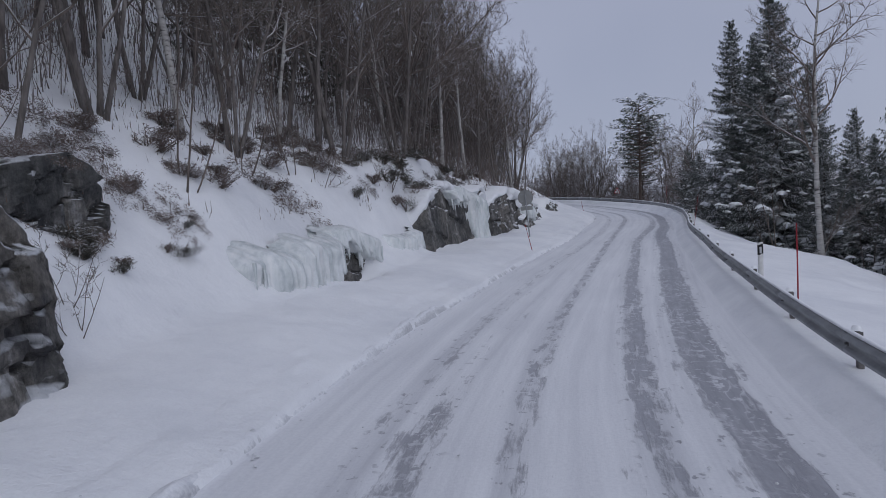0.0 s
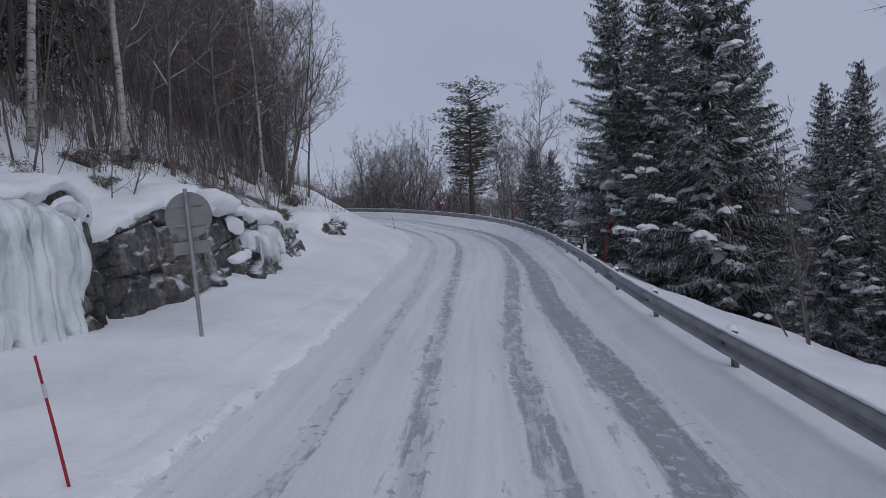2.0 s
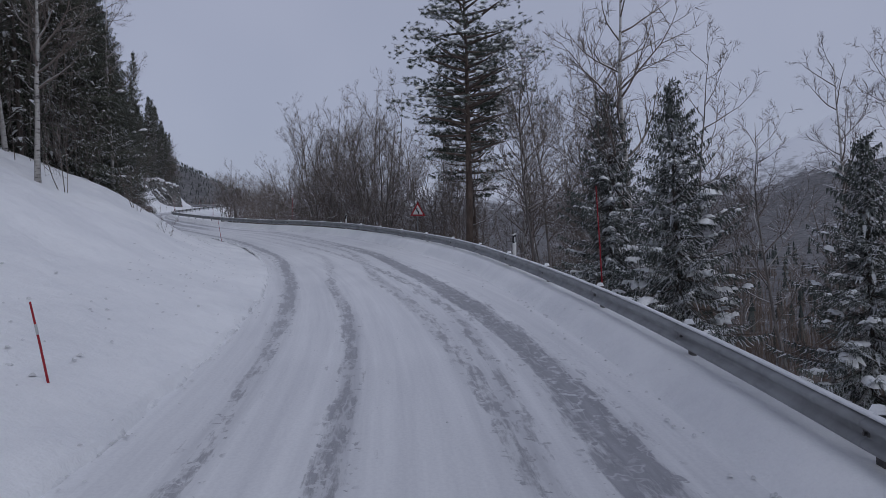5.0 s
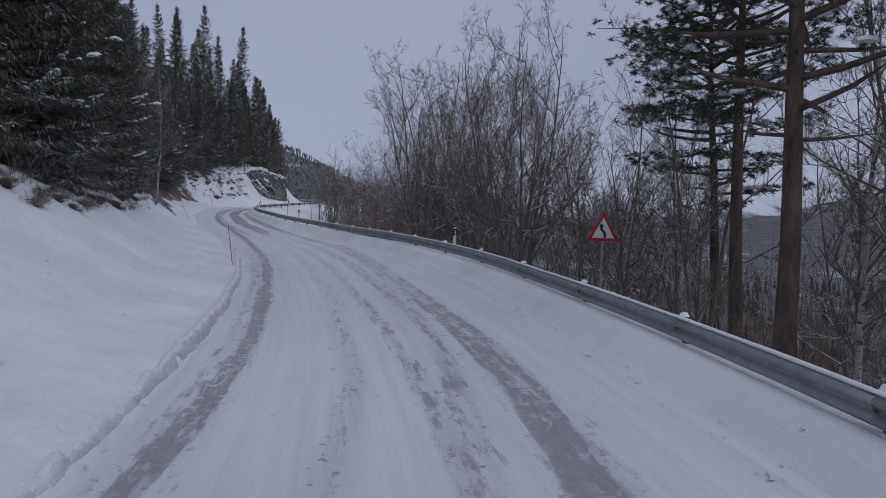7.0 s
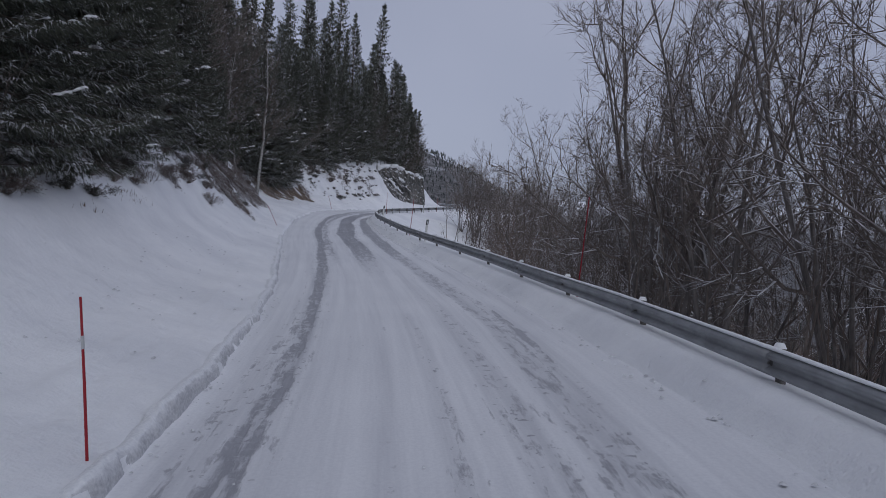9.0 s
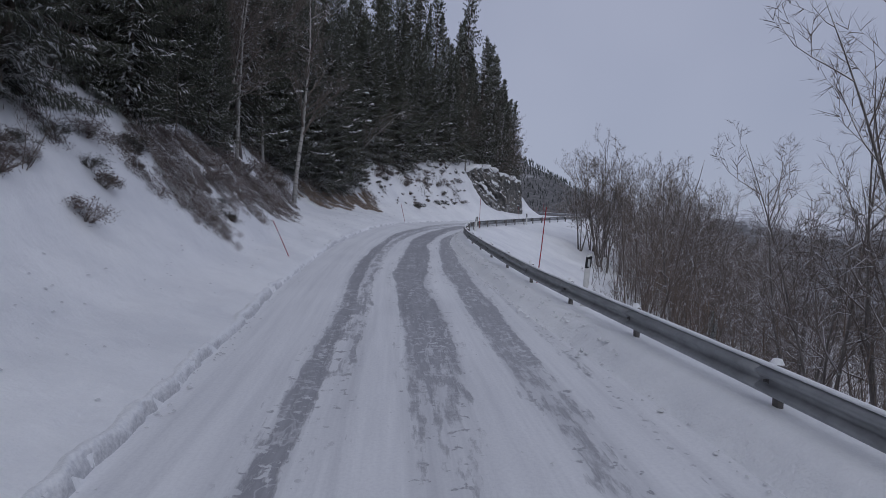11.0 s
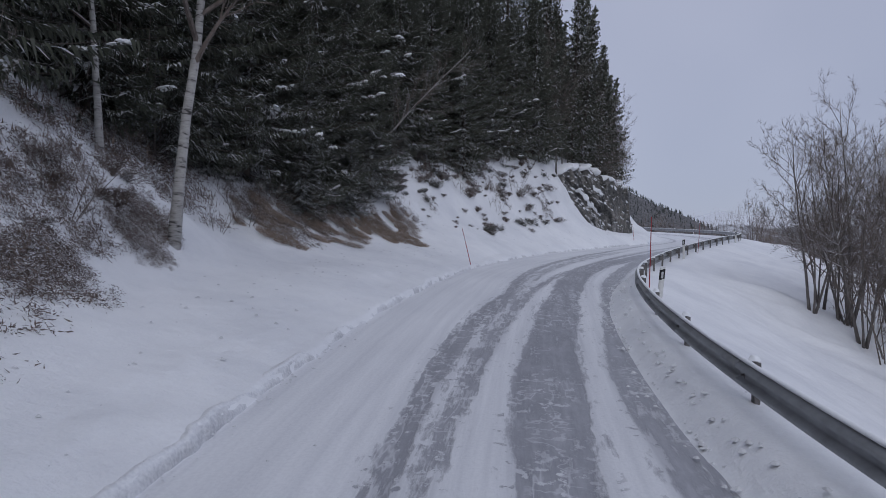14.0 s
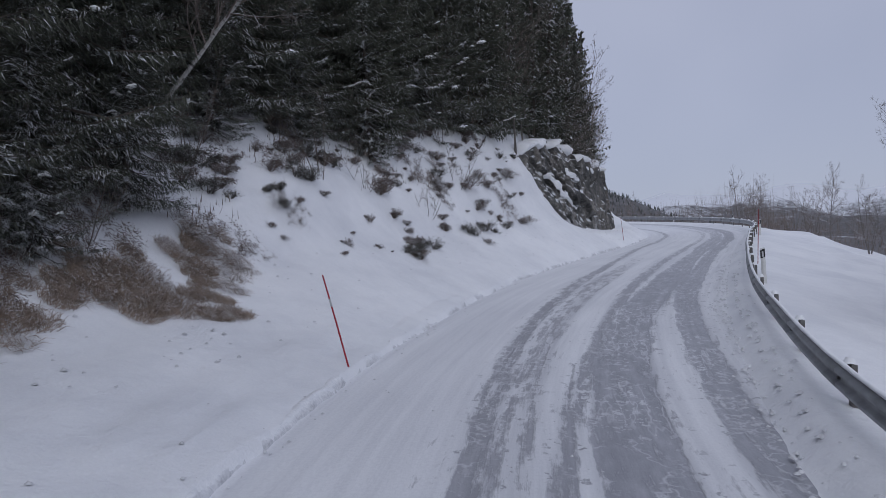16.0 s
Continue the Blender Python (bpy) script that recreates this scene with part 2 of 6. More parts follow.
SILVER = plain("reflector_silver", (0.55, 0.56, 0.57), 0.35, 0.2, 0.15)
DIRTY_SNOW = snow_material("dirty_snow", (0.50, 0.505, 0.53), (0.74, 0.75, 0.77), 22)
def ploughed_material():
    """Ploughed snow whose broken, steep side has a darker grey colour."""
    k = Nodes("ploughed_snow", 0.75)
    fine = k.noise(24, 5)
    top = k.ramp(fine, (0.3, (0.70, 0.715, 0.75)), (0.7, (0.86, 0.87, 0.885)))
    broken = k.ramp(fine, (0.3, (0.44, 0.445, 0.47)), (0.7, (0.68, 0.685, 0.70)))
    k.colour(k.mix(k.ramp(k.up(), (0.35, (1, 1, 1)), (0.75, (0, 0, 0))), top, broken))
    return k.bump(fine, 0.5, 0.03).m


PLOUGHED = ploughed_material()
STUMP = plain("old_stump_wood", (0.14, 0.10, 0.075), 0.9, 0, 0.5)


def far_material():
    """Distant hillsides: snow with woods on them."""
    k = Nodes("distant_hillside", 0.9)
    woods = k.math("ADD", k.math("MULTIPLY", k.noise(0.006, 6, 0.6), 0.7), k.math("MULTIPLY", k.noise(0.05, 6, 0.75), 0.5))
    high = k.attribute("bare")
    mask = k.ramp(k.math("SUBTRACT", woods, k.math("MULTIPLY", high, 0.6)), (0.37, (0, 0, 0)), (0.53, (1, 1, 1)))
    dark = k.ramp(k.noise(0.12, 6, 0.8), (0.35, (0.06, 0.062, 0.066)), (0.65, (0.20, 0.195, 0.20)))
    k.colour(k.mix(mask, (0.70, 0.72, 0.76), dark))
    return k.m


FAR = far_material()


# ---- mesh helpers ----
def hash2(ix, iy, seed):
    v = np.sin(ix * 127.1 + iy * 311.7 + seed * 74.7) * 43758.5453
    return v - np.floor(v)


def value_noise(x, y, seed=0):
    x, y = np.asarray(x, float), np.asarray(y, float)
    ix, iy = np.floor(x), np.floor(y)
    u, v = x - ix, y - iy
    u, v = u * u * (3 - 2 * u), v * v * (3 - 2 * v)
    a, b = hash2(ix, iy, seed), hash2(ix + 1, iy, seed)
    c, d = hash2(ix, iy + 1, seed), hash2(ix + 1, iy + 1, seed)
    return (a + (b - a) * u) * (1 - v) + (c + (d - c) * u) * v - 0.5


def fbm(x, y, octaves=4, seed=0):
    return sum(value_noise(x * 2**k, y * 2**k, seed + k) / 2**k for k in range(octaves))


class Buf:
    """Gathers vertices and faces of one mesh."""

    def __init__(self):
        self.v, self.f = [], []

    def add(self, verts, faces):
        n = len(self.v)
        self.v.extend(verts)
        self.f.extend([tuple(i + n for i in f) for f in faces])

    def tube(self, pts, radii, sides=5, cap=True):
        pts = [Vector(p) for p in pts]
        n0, rings = len(self.v), len(pts)
        for k, p in enumerate(pts):
            d = (pts[min(k + 1, rings - 1)] - pts[max(k - 1, 0)]).normalized()
            a = d.cross(Vector((0.31, 0.87, 0.38))).normalized()
            b = d.cross(a)
            for j in range(sides):
                t = 2 * math.pi * j / sides
                self.v.append(tuple(p + radii[k] * (math.cos(t) * a + math.sin(t) * b)))
        for k in range(rings - 1):
            for j in range(sides):
                p, q = n0 + k * sides, n0 + (k + 1) * sides
                self.f.append((p + j, p + (j + 1) % sides, q + (j + 1) % sides, q + j))
        if cap:
            self.f.append(tuple(n0 + (rings - 1) * sides + j for j in range(sides)))
            self.f.append(tuple(n0 + sides - 1 - j for j in range(sides)))

    def box(self, centre, size, turn=None):
        verts = [Vector((x * size[0] / 2, y * size[1] / 2, z * size[2] / 2)) for x in (-1, 1) for y in (-1, 1) for z in (-1, 1)]
        if turn is not None:
            verts = [turn @ v for v in verts]
        self.add([tuple(v + Vector(centre)) for v in verts], [(0, 1, 3, 2), (4, 6, 7, 5), (0, 4, 5, 1), (2, 3, 7, 6), (0, 2, 6, 4), (1, 5, 7, 3)])

    def mesh(self, name, material, smooth=False):
        m = bpy.data.meshes.new(name)
        m.from_pydata(self.v, [], self.f)
        m.materials.append(material)
        if smooth:
            m.polygons.foreach_set("use_smooth", [True] * len(m.polygons))
        m.update()
        return m


def part(name, buf, material, parent, label="", smooth=False):
    ob = new(name, buf.mesh(name, material, smooth))
    ob.parent = parent
    return tagged(ob, label)


def thing(name, label, category, group="", kind="", at=None):
    ob = tagged(new(name), label, category, group, kind)
    if at is not None:
        ob.matrix_basis = at
    return ob


def grid_mesh(name, points, material, smooth=True):
    """A sheet from an array of rows x columns x 3."""
    rows, cols = points.shape[:2]
    m = bpy.data.meshes.new(name)
    idx = np.arange(rows * cols).reshape(rows, cols)
    quads = np.stack([idx[:-1, :-1], idx[:-1, 1:], idx[1:, 1:], idx[1:, :-1]], -1).reshape(-1, 4)
    m.vertices.add(rows * cols)
    m.vertices.foreach_set("co", points.reshape(-1).astype(np.float32))
    m.loops.add(quads.size)
    m.loops.foreach_set("vertex_index", quads.reshape(-1).astype(np.int32))
    m.polygons.add(len(quads))
    m.polygons.foreach_set("loop_start", np.arange(0, quads.size, 4, dtype=np.int32))
    m.polygons.foreach_set("use_smooth", np.full(len(quads), smooth))
    m.update(calc_edges=True)
    m.materials.append(material)
    return m


# ---- the road's line: every ten metres from 60 m behind the start ----
CX = [3.58, 2.7, 1.83, 0.95, 0.08, -0.79, -1.67, -2.37, -2.09, -1.5, -0.84, -0.09, 0.09, -0.75, -2.77, -5.8, -9.72, -14.13, -19.05, -24.4, -29.79, -34.74, -39.08, -42.92, -45.2, -46.11, -46.77, -47.53, -49.36, -52.77, -57.36, -63.39, -70.75, -79.03]
CY = [-119.42, -109.46, -99.49, -89.53, -79.57, -69.61, -59.65, -49.67, -39.68, -29.7, -19.72, -9.75, 0.25, 10.21, 19.99, 29.52, 38.72, 47.69, 56.4, 64.84, 73.26, 81.95, 90.96, 100.18, 109.9, 119.86, 129.84, 139.81, 149.62, 159.02, 167.89, 175.85, 182.6, 188.19]
CZ = [-5.59, -5.27, -4.89, -4.51, -4.13, -3.75, -3.37, -2.94, -2.48, -1.98, -1.47, -0.95, -0.41, 0.17, 0.77, 1.4, 2.05, 2.69, 3.33, 4.08, 4.93, 5.83, 6.7, 7.4, 8.06, 8.72, 9.38, 10.04, 10.7, 11.36, 12.02, 12.68, 13.34, 14.0]
BANKING = [-0.052, -0.052, -0.052, -0.052, -0.052, -0.052, -0.052, -0.048, -0.047, -0.038, -0.035, -0.052, -0.046, -0.013, 0.01, 0.034, 0.058, 0.066, 0.055, 0.052, 0.041, 0.006, -0.026, -0.034, -0.031, -0.015, 0.004, 0.019, 0.03, 0.035, 0.035, 0.035, 0.035, 0.035]
S_MIN, S_MAX = -60.0, 270.0


def spline(values, s):
    """Catmull-Rom through values ten metres apart."""
    v = np.asarray(values, float)
    x = np.clip((np.asarray(s, float) - S_MIN) / 10, 0, len(v) - 1.0001)
    i = np.floor(x).astype(int)
    u = x - i
    p = [v[np.clip(i + k, 0, len(v) - 1)] for k in (-1, 0, 1, 2)]
    return 0.5 * (2 * p[1] + (p[2] - p[0]) * u + (2 * p[0] - 5 * p[1] + 4 * p[2] - p[3]) * u**2 + (3 * p[1] - p[0] - 3 * p[2] + p[3]) * u**3)


def along(pairs, s):
    """Straight between pairs of (s, value), eased."""
    return np.interp(s, [p[0] for p in pairs], [p[1] for p in pairs])


def axis(s):
    """Place, right and height of the road's line at s."""
    s = np.asarray(s, float)
    x, y, z = spline(CX, s), spline(CY, s), spline(CZ, s)
    e = 0.5
    tx, ty = spline(CX, s + e) - spline(CX, s - e), spline(CY, s + e) - spline(CY, s - e)
    n = np.hypot(tx, ty) + 1e-9
    return x, y, z, ty / n, -tx / n


RAIL = [(-60, 3.5), (9, 3.48), (13, 3.52), (20, 3.38), (24, 3.26), (28, 3.22), (31, 3.1), (34, 3.0), (38, 2.95), (42, 3.04), (49, 3.02), (55, 3.2), (62, 3.42), (70, 3.64), (74.5, 3.9), (78, 4.15), (81, 4.42), (85, 4.58), (92, 4.62), (95, 4.68), (98, 4.8), (101, 4.72), (104, 4.58), (108, 4.4), (111, 4.33), (114, 4.18), (121, 4.1), (126, 3.9), (134, 3.42), (138, 3.34), (142, 3.2), (145, 3.12), (152, 2.76), (155, 2.7), (160, 2.75), (163, 2.95), (165, 3.18), (168, 3.5), (172, 3.9), (175, 4.1), (182, 4.28), (192, 3.9), (204, 3.6), (215, 3.9), (230, 4.2), (270, 4.2)]
EDGE = [(-60, -3.2), (24, -3.1), (32, -2.95), (38, -2.8), (44, -3.3), (55, -3.4), (70, -3.4), (80, -3.0), (92, -2.6), (103, -2.3), (115, -2.4), (127, -2.8), (140, -2.9), (156, -2.9), (165, -2.7), (176, -2.6), (186, -3.2), (196, -3.4), (270, -3.4)]


def rail_l(s):
    s = np.asarray(s, float)
    return sum(along(RAIL, s + d) for d in (-2, -1, 0, 1, 2)) / 5


def edge_l(s):
    s = np.asarray(s, float)
    return sum(along(EDGE, s + d) for d in (-4, -2, 0, 2, 4)) / 5


# Height over the road of the bank on the hill side, at these distances from the road's line, for one place along the road a call.
BANK_L = [-4.5, -6.0, -7.0, -8.5, -11, -16, -26, -46]
BANK_KEYS = []


def bank(s, *heights):
    BANK_KEYS.append((s, heights))


bank(-60, 0.35, 0.8, 2.4, 3.8, 5.8, 9.8, 18, 34)
bank(1, 0.35, 0.6, 2.5, 3.6, 5.6, 9.5, 18, 34)
bank(7, 0.35, 0.6, 2.3, 3.3, 5.3, 9.0, 17, 33)
bank(10, 0.42, 0.6, 1.5, 3.0, 5.0, 8.8, 17, 33)
bank(17, 0.40, 0.5, 1.5, 3.2, 5.0, 8.8, 17, 33)
bank(21, 0.40, 0.5, 1.0, 3.8, 5.0, 8.6, 17, 33)
bank(23.5, 0.38, 0.45, 1.1, 3.8, 5.0, 8.6, 17, 33)
bank(25.5, 0.34, 0.38, 0.45, 4.1, 5.0, 8.6, 17, 33)
bank(30, 0.30, 0.36, 0.45, 4.2, 5.0, 8.4, 16.5, 32)
bank(35, 0.32, 0.36, 0.4, 3.3, 4.8, 8.2, 16, 31)
bank(38, 0.34, 0.38, 0.5, 3.2, 4.6, 8.0, 16, 31)
bank(41, 0.38, 0.45, 1.5, 3.0, 4.3, 7.6, 15.5, 30)
bank(45, 0.42, 0.55, 1.4, 2.6, 3.9, 7.2, 15, 30)
bank(52, 0.60, 1.0, 1.6, 2.2, 3.4, 6.4, 14, 28)
bank(62, 0.55, 1.1, 1.5, 2.1, 3.3, 6.0, 13, 27)
bank(80, 0.55, 1.2, 1.8, 2.6, 3.9, 6.6, 13, 27)
bank(100, 0.6, 1.5, 2.2, 3.1, 4.4, 7.2, 14, 28)
bank(115, 0.6, 1.4, 2.2, 3.2, 4.8, 7.8, 14.5, 28)
bank(124, 0.6, 1.6, 2.9, 4.1, 5.9, 8.8, 16, 30)
bank(130, 0.6, 1.5, 2.9, 4.5, 6.3, 9.6, 16.5, 30)
bank(143, 0.6, 2.2, 3.3, 4.8, 6.8, 10, 17.5, 31)
bank(150, 0.5, 1.1, 2.0, 3.7, 6.0, 9.2, 16, 30)
bank(156, 0.45, 0.7, 1.2, 3.0, 5.4, 8.6, 15.5, 29)
bank(162, 0.45, 0.55, 0.8, 1.6, 4.2, 7.8, 15, 29)
bank(167, 0.45, 0.7, 1.0, 2.2, 4.8, 8.2, 15, 29)
bank(171, 0.45, 1.0, 1.8, 3.4, 5.4, 8.6, 15.5, 30)
bank(176, 0.8, 1.7, 3.2, 4.8, 6.6, 9.8, 17, 32)
bank(182, 0.9, 1.8, 3.4, 5.2, 7.2, 10.8, 18.5, 33)
bank(190, 0.9, 1.9, 3.8, 6.0, 8.2, 12, 20, 35)
bank(197, 0.9, 2.4, 4.4, 7.0, 8.6, 12.5, 20, 35)
bank(203, 0.9, 1.2, 2.4, 6.9, 8.6, 12.5, 20, 35)
bank(209, 0.8, 1.0, 2.0, 6.0, 8.2, 12, 19.5, 34)
bank(215, 0.8, 1.0, 2.0, 5.4, 7.8, 11.5, 19, 34)
bank(221, 0.8, 1.8, 3.2, 5.0, 7.0, 10.6, 18, 33)
bank(235, 0.7, 1.8, 3.0, 4.4, 6.4, 10, 17, 32)
bank(270, 0.7, 1.6, 2.6, 3.8, 5.6, 9, 16, 31)
# The same on the valley side, at these distances beyond the guard rail.
FALL_L = [0.0, 0.9, 2.5, 5.0, 9.0, 16, 30, 66]
FALL_KEYS = []


def fall(s, *heights):
    FALL_KEYS.append((s, heights))


fall(-60, 0.27, 0.25, -0.20, -1.1, -2.8, -6, -13, -30)
fall(32, 0.28, 0.28, -0.05, -0.8, -2.8, -6, -13, -30)
fall(45, 0.28, 0.20, -0.6, -1.9, -3.6, -7, -14, -31)
fall(62, 0.33, 0.2, -0.8, -2.1, -4.0, -8, -15, -32)
fall(75, 0.38, 0.25, -0.8, -2.2, -4.2, -8, -15, -32)
fall(95, 0.39, 0.25, -0.8, -2.4, -4.6, -9, -17, -34)
fall(120, 0.34, 0.2, -1.0, -2.5, -4.8, -9, -17, -34)
fall(132, 0.29, 0.15, -0.7, -2.0, -4.2, -8.6, -17, -34)
fall(160, 0.30, 0.15, -0.55, -1.7, -3.6, -8.0, -17, -34)
fall(190, 0.24, 0.15, -0.25, -1.0, -2.6, -6.4, -15, -32)
fall(215, 0.15, 0.12, -0.2, -0.9, -2.4, -6, -14, -30)
fall(270, 0.15, 0.12, -0.2, -0.9, -2.4, -6, -14, -30)


def over_road(s, l):
    """Height of the ground over the road's line."""
    s, l = np.broadcast_arrays(np.asarray(s, float), np.asarray(l, float))
    ks = [k[0] for k in BANK_KEYS]
    left = np.stack([np.interp(s, ks, [k[1][j] for k in BANK_KEYS]) for j in range(len(BANK_L))], -1)
    kr = [k[0] for k in FALL_KEYS]
    right = np.stack([np.interp(s, kr, [k[1][j] for k in FALL_KEYS]) for j in range(len(FALL_L))], -1)
    edge = edge_l(s) + 0.10 * fbm(s * 1.1, s * 0 + 3.3, 3, 5) + 0.05 * value_noise(s * 4, l * 0 + 1.7, 9)
    rail = rail_l(s)
    out = np.full(s.shape, -0.05)
    # hill side
    inside = (l < edge) & (l >= BANK_L[0])
    u = np.clip((edge - l) / (edge - BANK_L[0] + 1e-6), 0, 1)
    lip = 0.10 + 0.10 * value_noise(s * 1.7, s * 0 + 8.8, 4)
    out = np.where(inside, lip + (left[..., 0] - lip) * u, out)
    for j in range(len(BANK_L) - 1):
        a, b = BANK_L[j], BANK_L[j + 1]
        on = (l < a) & (l >= b)
        u = np.clip((a - l) / (a - b), 0, 1)
        out = np.where(on, left[..., j] + (left[..., j + 1] - left[..., j]) * u, out)
    out = np.where(l < BANK_L[-1], left[..., -1] + (BANK_L[-1] - l) * 0.7, out)
    # hollow under the hanging ice
    out = out - 0.62 * np.exp(-((s - 17.2) / 1.25) ** 4 - ((l + 6.45) / 0.55) ** 4)
    # the ground is full up to the tops of the rock walls
    behind = along([(10, -6.7), (19.5, -7.0), (22, -7.15), (25, -7.45), (33, -7.45), (36, -7.3), (38, -7.2), (40.5, -6.75), (46, -6.9)], s)
    filled = along([(9, 0), (10.5, 1.5), (19.5, 1.45), (21, 0), (24.8, 0), (26, 2.75), (33, 2.75), (35.5, 2.2), (39, 2.3), (41, 2.1), (46, 1.0), (47.5, 0)], s)
    out = np.where(l < behind, np.maximum(out, filled), out)
    # valley side
    d = l - rail
    berm = (d > -0.75) & (d <= 0)
    out = np.where(berm, -0.05 + np.clip((d + 0.75) / 0.45, 0, 1) * (right[..., 0] + 0.05), out)
    for j in range(len(FALL_L) - 1):
        a, b = FALL_L[j], FALL_L[j + 1]
        on = (d > a) & (d <= b)
        u = np.clip((d - a) / (b - a), 0, 1)
        out = np.where(on, right[..., j] + (right[..., j + 1] - right[..., j]) * u, out)
    out = np.where(d > FALL_L[-1], right[..., -1] - (d - FALL_L[-1]) * 0.4, out)
    # unevenness, none on the road itself
    rough = 0.25 * np.clip((edge - 0.2 - l) / 3, 0, 1) + 0.75 * np.clip((-6.6 - l) / 2.5, 0, 1) + np.clip((d - 0.5) / 4, 0, 1)
    out = out + rough * (0.55 * fbm(s * 0.22, l * 0.22, 4, 2) + 0.14 * fbm(s * 1.3, l * 1.3, 3, 7))
    soft = np.clip((edge - l) * 2, 0, 1)
    near = np.clip((l + 6.5) * 0.8, 0, 1) * soft
    return out + soft * 0.075 * fbm(s * 1.8, l * 2.2, 4, 12) + near * 0.05 * fbm(s * 0.12, l * 3.2, 3, 13)


def road_z(s, l):
    return spline(CZ, s) + spline(BANKING, s) * np.clip(l, -5, 4.5)


def place(s, l, up=0.0, on_road=False):
    """World place of a point by its way along the road, its side and its height over ground or road."""
    x, y, _, rx, ry = axis(s)
    z = road_z(s, l) + (0 if on_road else over_road(s, l))
    return Vector((float(x + rx * l), float(y + ry * l), float(z + up)))


def heading(s):
    """Turn about z, in degrees, of a thing whose +y looks along the road."""
    _, _, _, rx, ry = axis(s)
    return math.degrees(math.atan2(float(ry), float(rx)))


# ---- ground ----
def sheet(s, l, height):
    x, y, _, rx, ry = axis(s)
    return np.stack([x + rx * l, y + ry * l, height], -1)


SIDE = np.unique(np.round(np.concatenate([np.arange(-46, -22, 2.4), np.arange(-22, -10, 0.9), np.arange(-10, -4, 0.3), np.arange(-4, -2, 0.06), np.arange(-2, 2, 1.0), np.arange(2, 6.4, 0.13), np.arange(6.4, 12, 0.45), np.arange(12, 30, 1.5), np.arange(30, 64, 4)]), 3))
S_GRID, L_GRID = np.meshgrid(np.concatenate([np.arange(S_MIN, 0, 1.5), np.arange(0, 220, 0.28), np.arange(220, S_MAX, 1.5)]), SIDE, indexing="ij")
tagged(new("ground", grid_mesh("ground", sheet(S_GRID, L_GRID, road_z(S_GRID, L_GRID) + over_road(S_GRID, L_GRID)), SNOW)),
       "snow-covered bank and slope beside the road", "ground", kind="structure")


def line_distance(x, y):
    """Way along and signed distance from the road's line of far places."""
    s = np.arange(S_MIN, S_MAX, 3.0)
    ax, ay, _, rx, ry = axis(s)
    flat_x, flat_y = x.ravel(), y.ravel()
    best = np.argmin((flat_x[:, None] - ax) ** 2 + (flat_y[:, None] - ay) ** 2, 1)
    l = (flat_x - ax[best]) * rx[best] + (flat_y - ay[best]) * ry[best]
    far = np.hypot(flat_x - ax[best], flat_y - ay[best])
    return s[best].reshape(x.shape), (np.sign(l) * far).reshape(x.shape)


def far_height(x, y):
    s, l = line_distance(x, y)
    r = np.hypot(x + 20, y - 40)
    turn = np.degrees(np.arctan2(-(x + 20), y - 40))          # to the left of +y
    base = road_z(s, np.clip(l, -5, 4.5))
    near = base + over_road(s, np.clip(l, -46, 60)) - 1.5
    hill = base + 30 + 26 * (1 - np.exp(-np.maximum(-l - 46, 0) / 60))
    valley = base - 30 - 14 * (1 - np.exp(-np.maximum(l - 60, 0) / 60))
    out = np.where(l < -46, hill - 1.5, np.where(l > 60, valley, near))
    # the wooded hill past the bend, and the mountains over the valley
    bump = 182 * np.exp(-(((x + 590) / 300) ** 2 + ((y - 1210) / 300) ** 2))
    ridge = np.exp(-(((turn + 40) / 20) ** 2)) * 340 + np.exp(-(((turn - 3) / 20) ** 2)) * 165 + np.exp(-(((turn + 95) / 40) ** 2)) * 300 + np.exp(-(((turn - 60) / 40) ** 2)) * 120 + 40
    rise = np.clip((r - 700) / 2300, 0, 1)
    rise = rise * rise * (3 - 2 * rise)
    rough = fbm(x / 420 + 7, y / 420 + 3, 5, 21)
    return out + bump + (ridge * (1 + 0.7 * rough) + 50 * rough) * rise + np.clip(r / 300, 0, 1) * 14 * fbm(x / 90, y / 90, 4, 31), rise


RING, TURN = np.meshgrid(np.geomspace(12, 4600, 84), np.linspace(0, 2 * np.pi, 241), indexing="ij")
FX, FY = -20 + RING * np.sin(TURN), 40 + RING * np.cos(TURN)
FZ, BARE = far_height(FX, FY)
far_ground = tagged(new("terrain", grid_mesh("terrain", np.stack([FX, FY, FZ], -1), FAR)), "snowy wooded hillsides and mountains across the valley", "hillside", kind="structure")
far_ground.data.attributes.new("bare", "FLOAT", "POINT").data.foreach_set("value", (BARE * np.clip((FZ - 60) / 170, 0, 1)).ravel().astype(np.float32))


# ---- road ----
RUTS = []


def rut(width, line, strength):
    RUTS.append((width, line, strength))


rut(0.28, [(-60, 1.9), (15, 1.91), (30, 1.8), (38, 1.55), (46, 1.62), (54, 1.5), (66, 1.85), (80, 1.75), (88, 2.12), (98, 2.1), (112, 2.5), (122, 2.05), (131, 1.93), (145, 2.0), (155, 1.91), (165, 2.45), (172, 2.7), (180, 2.6), (195, 2.24), (270, 2.2)],
    [(-60, 1), (50, 0.95), (60, 0.85), (85, 0.85), (100, 0.5), (125, 0.5), (131, 0.8), (190, 0.9), (270, 0.6)])
rut(0.17, [(-60, 1.0), (10, 0.96), (24, 0.67), (35, 0.5), (46, 0.85), (60, 0.9), (67, 0.65), (79, 0.35), (90, 1.5), (112, 1.6), (124, 1.3), (270, 1.3)],
    [(-60, 0.8), (50, 0.7), (58, 0.5), (85, 0.55), (110, 0.45), (124, 0)])
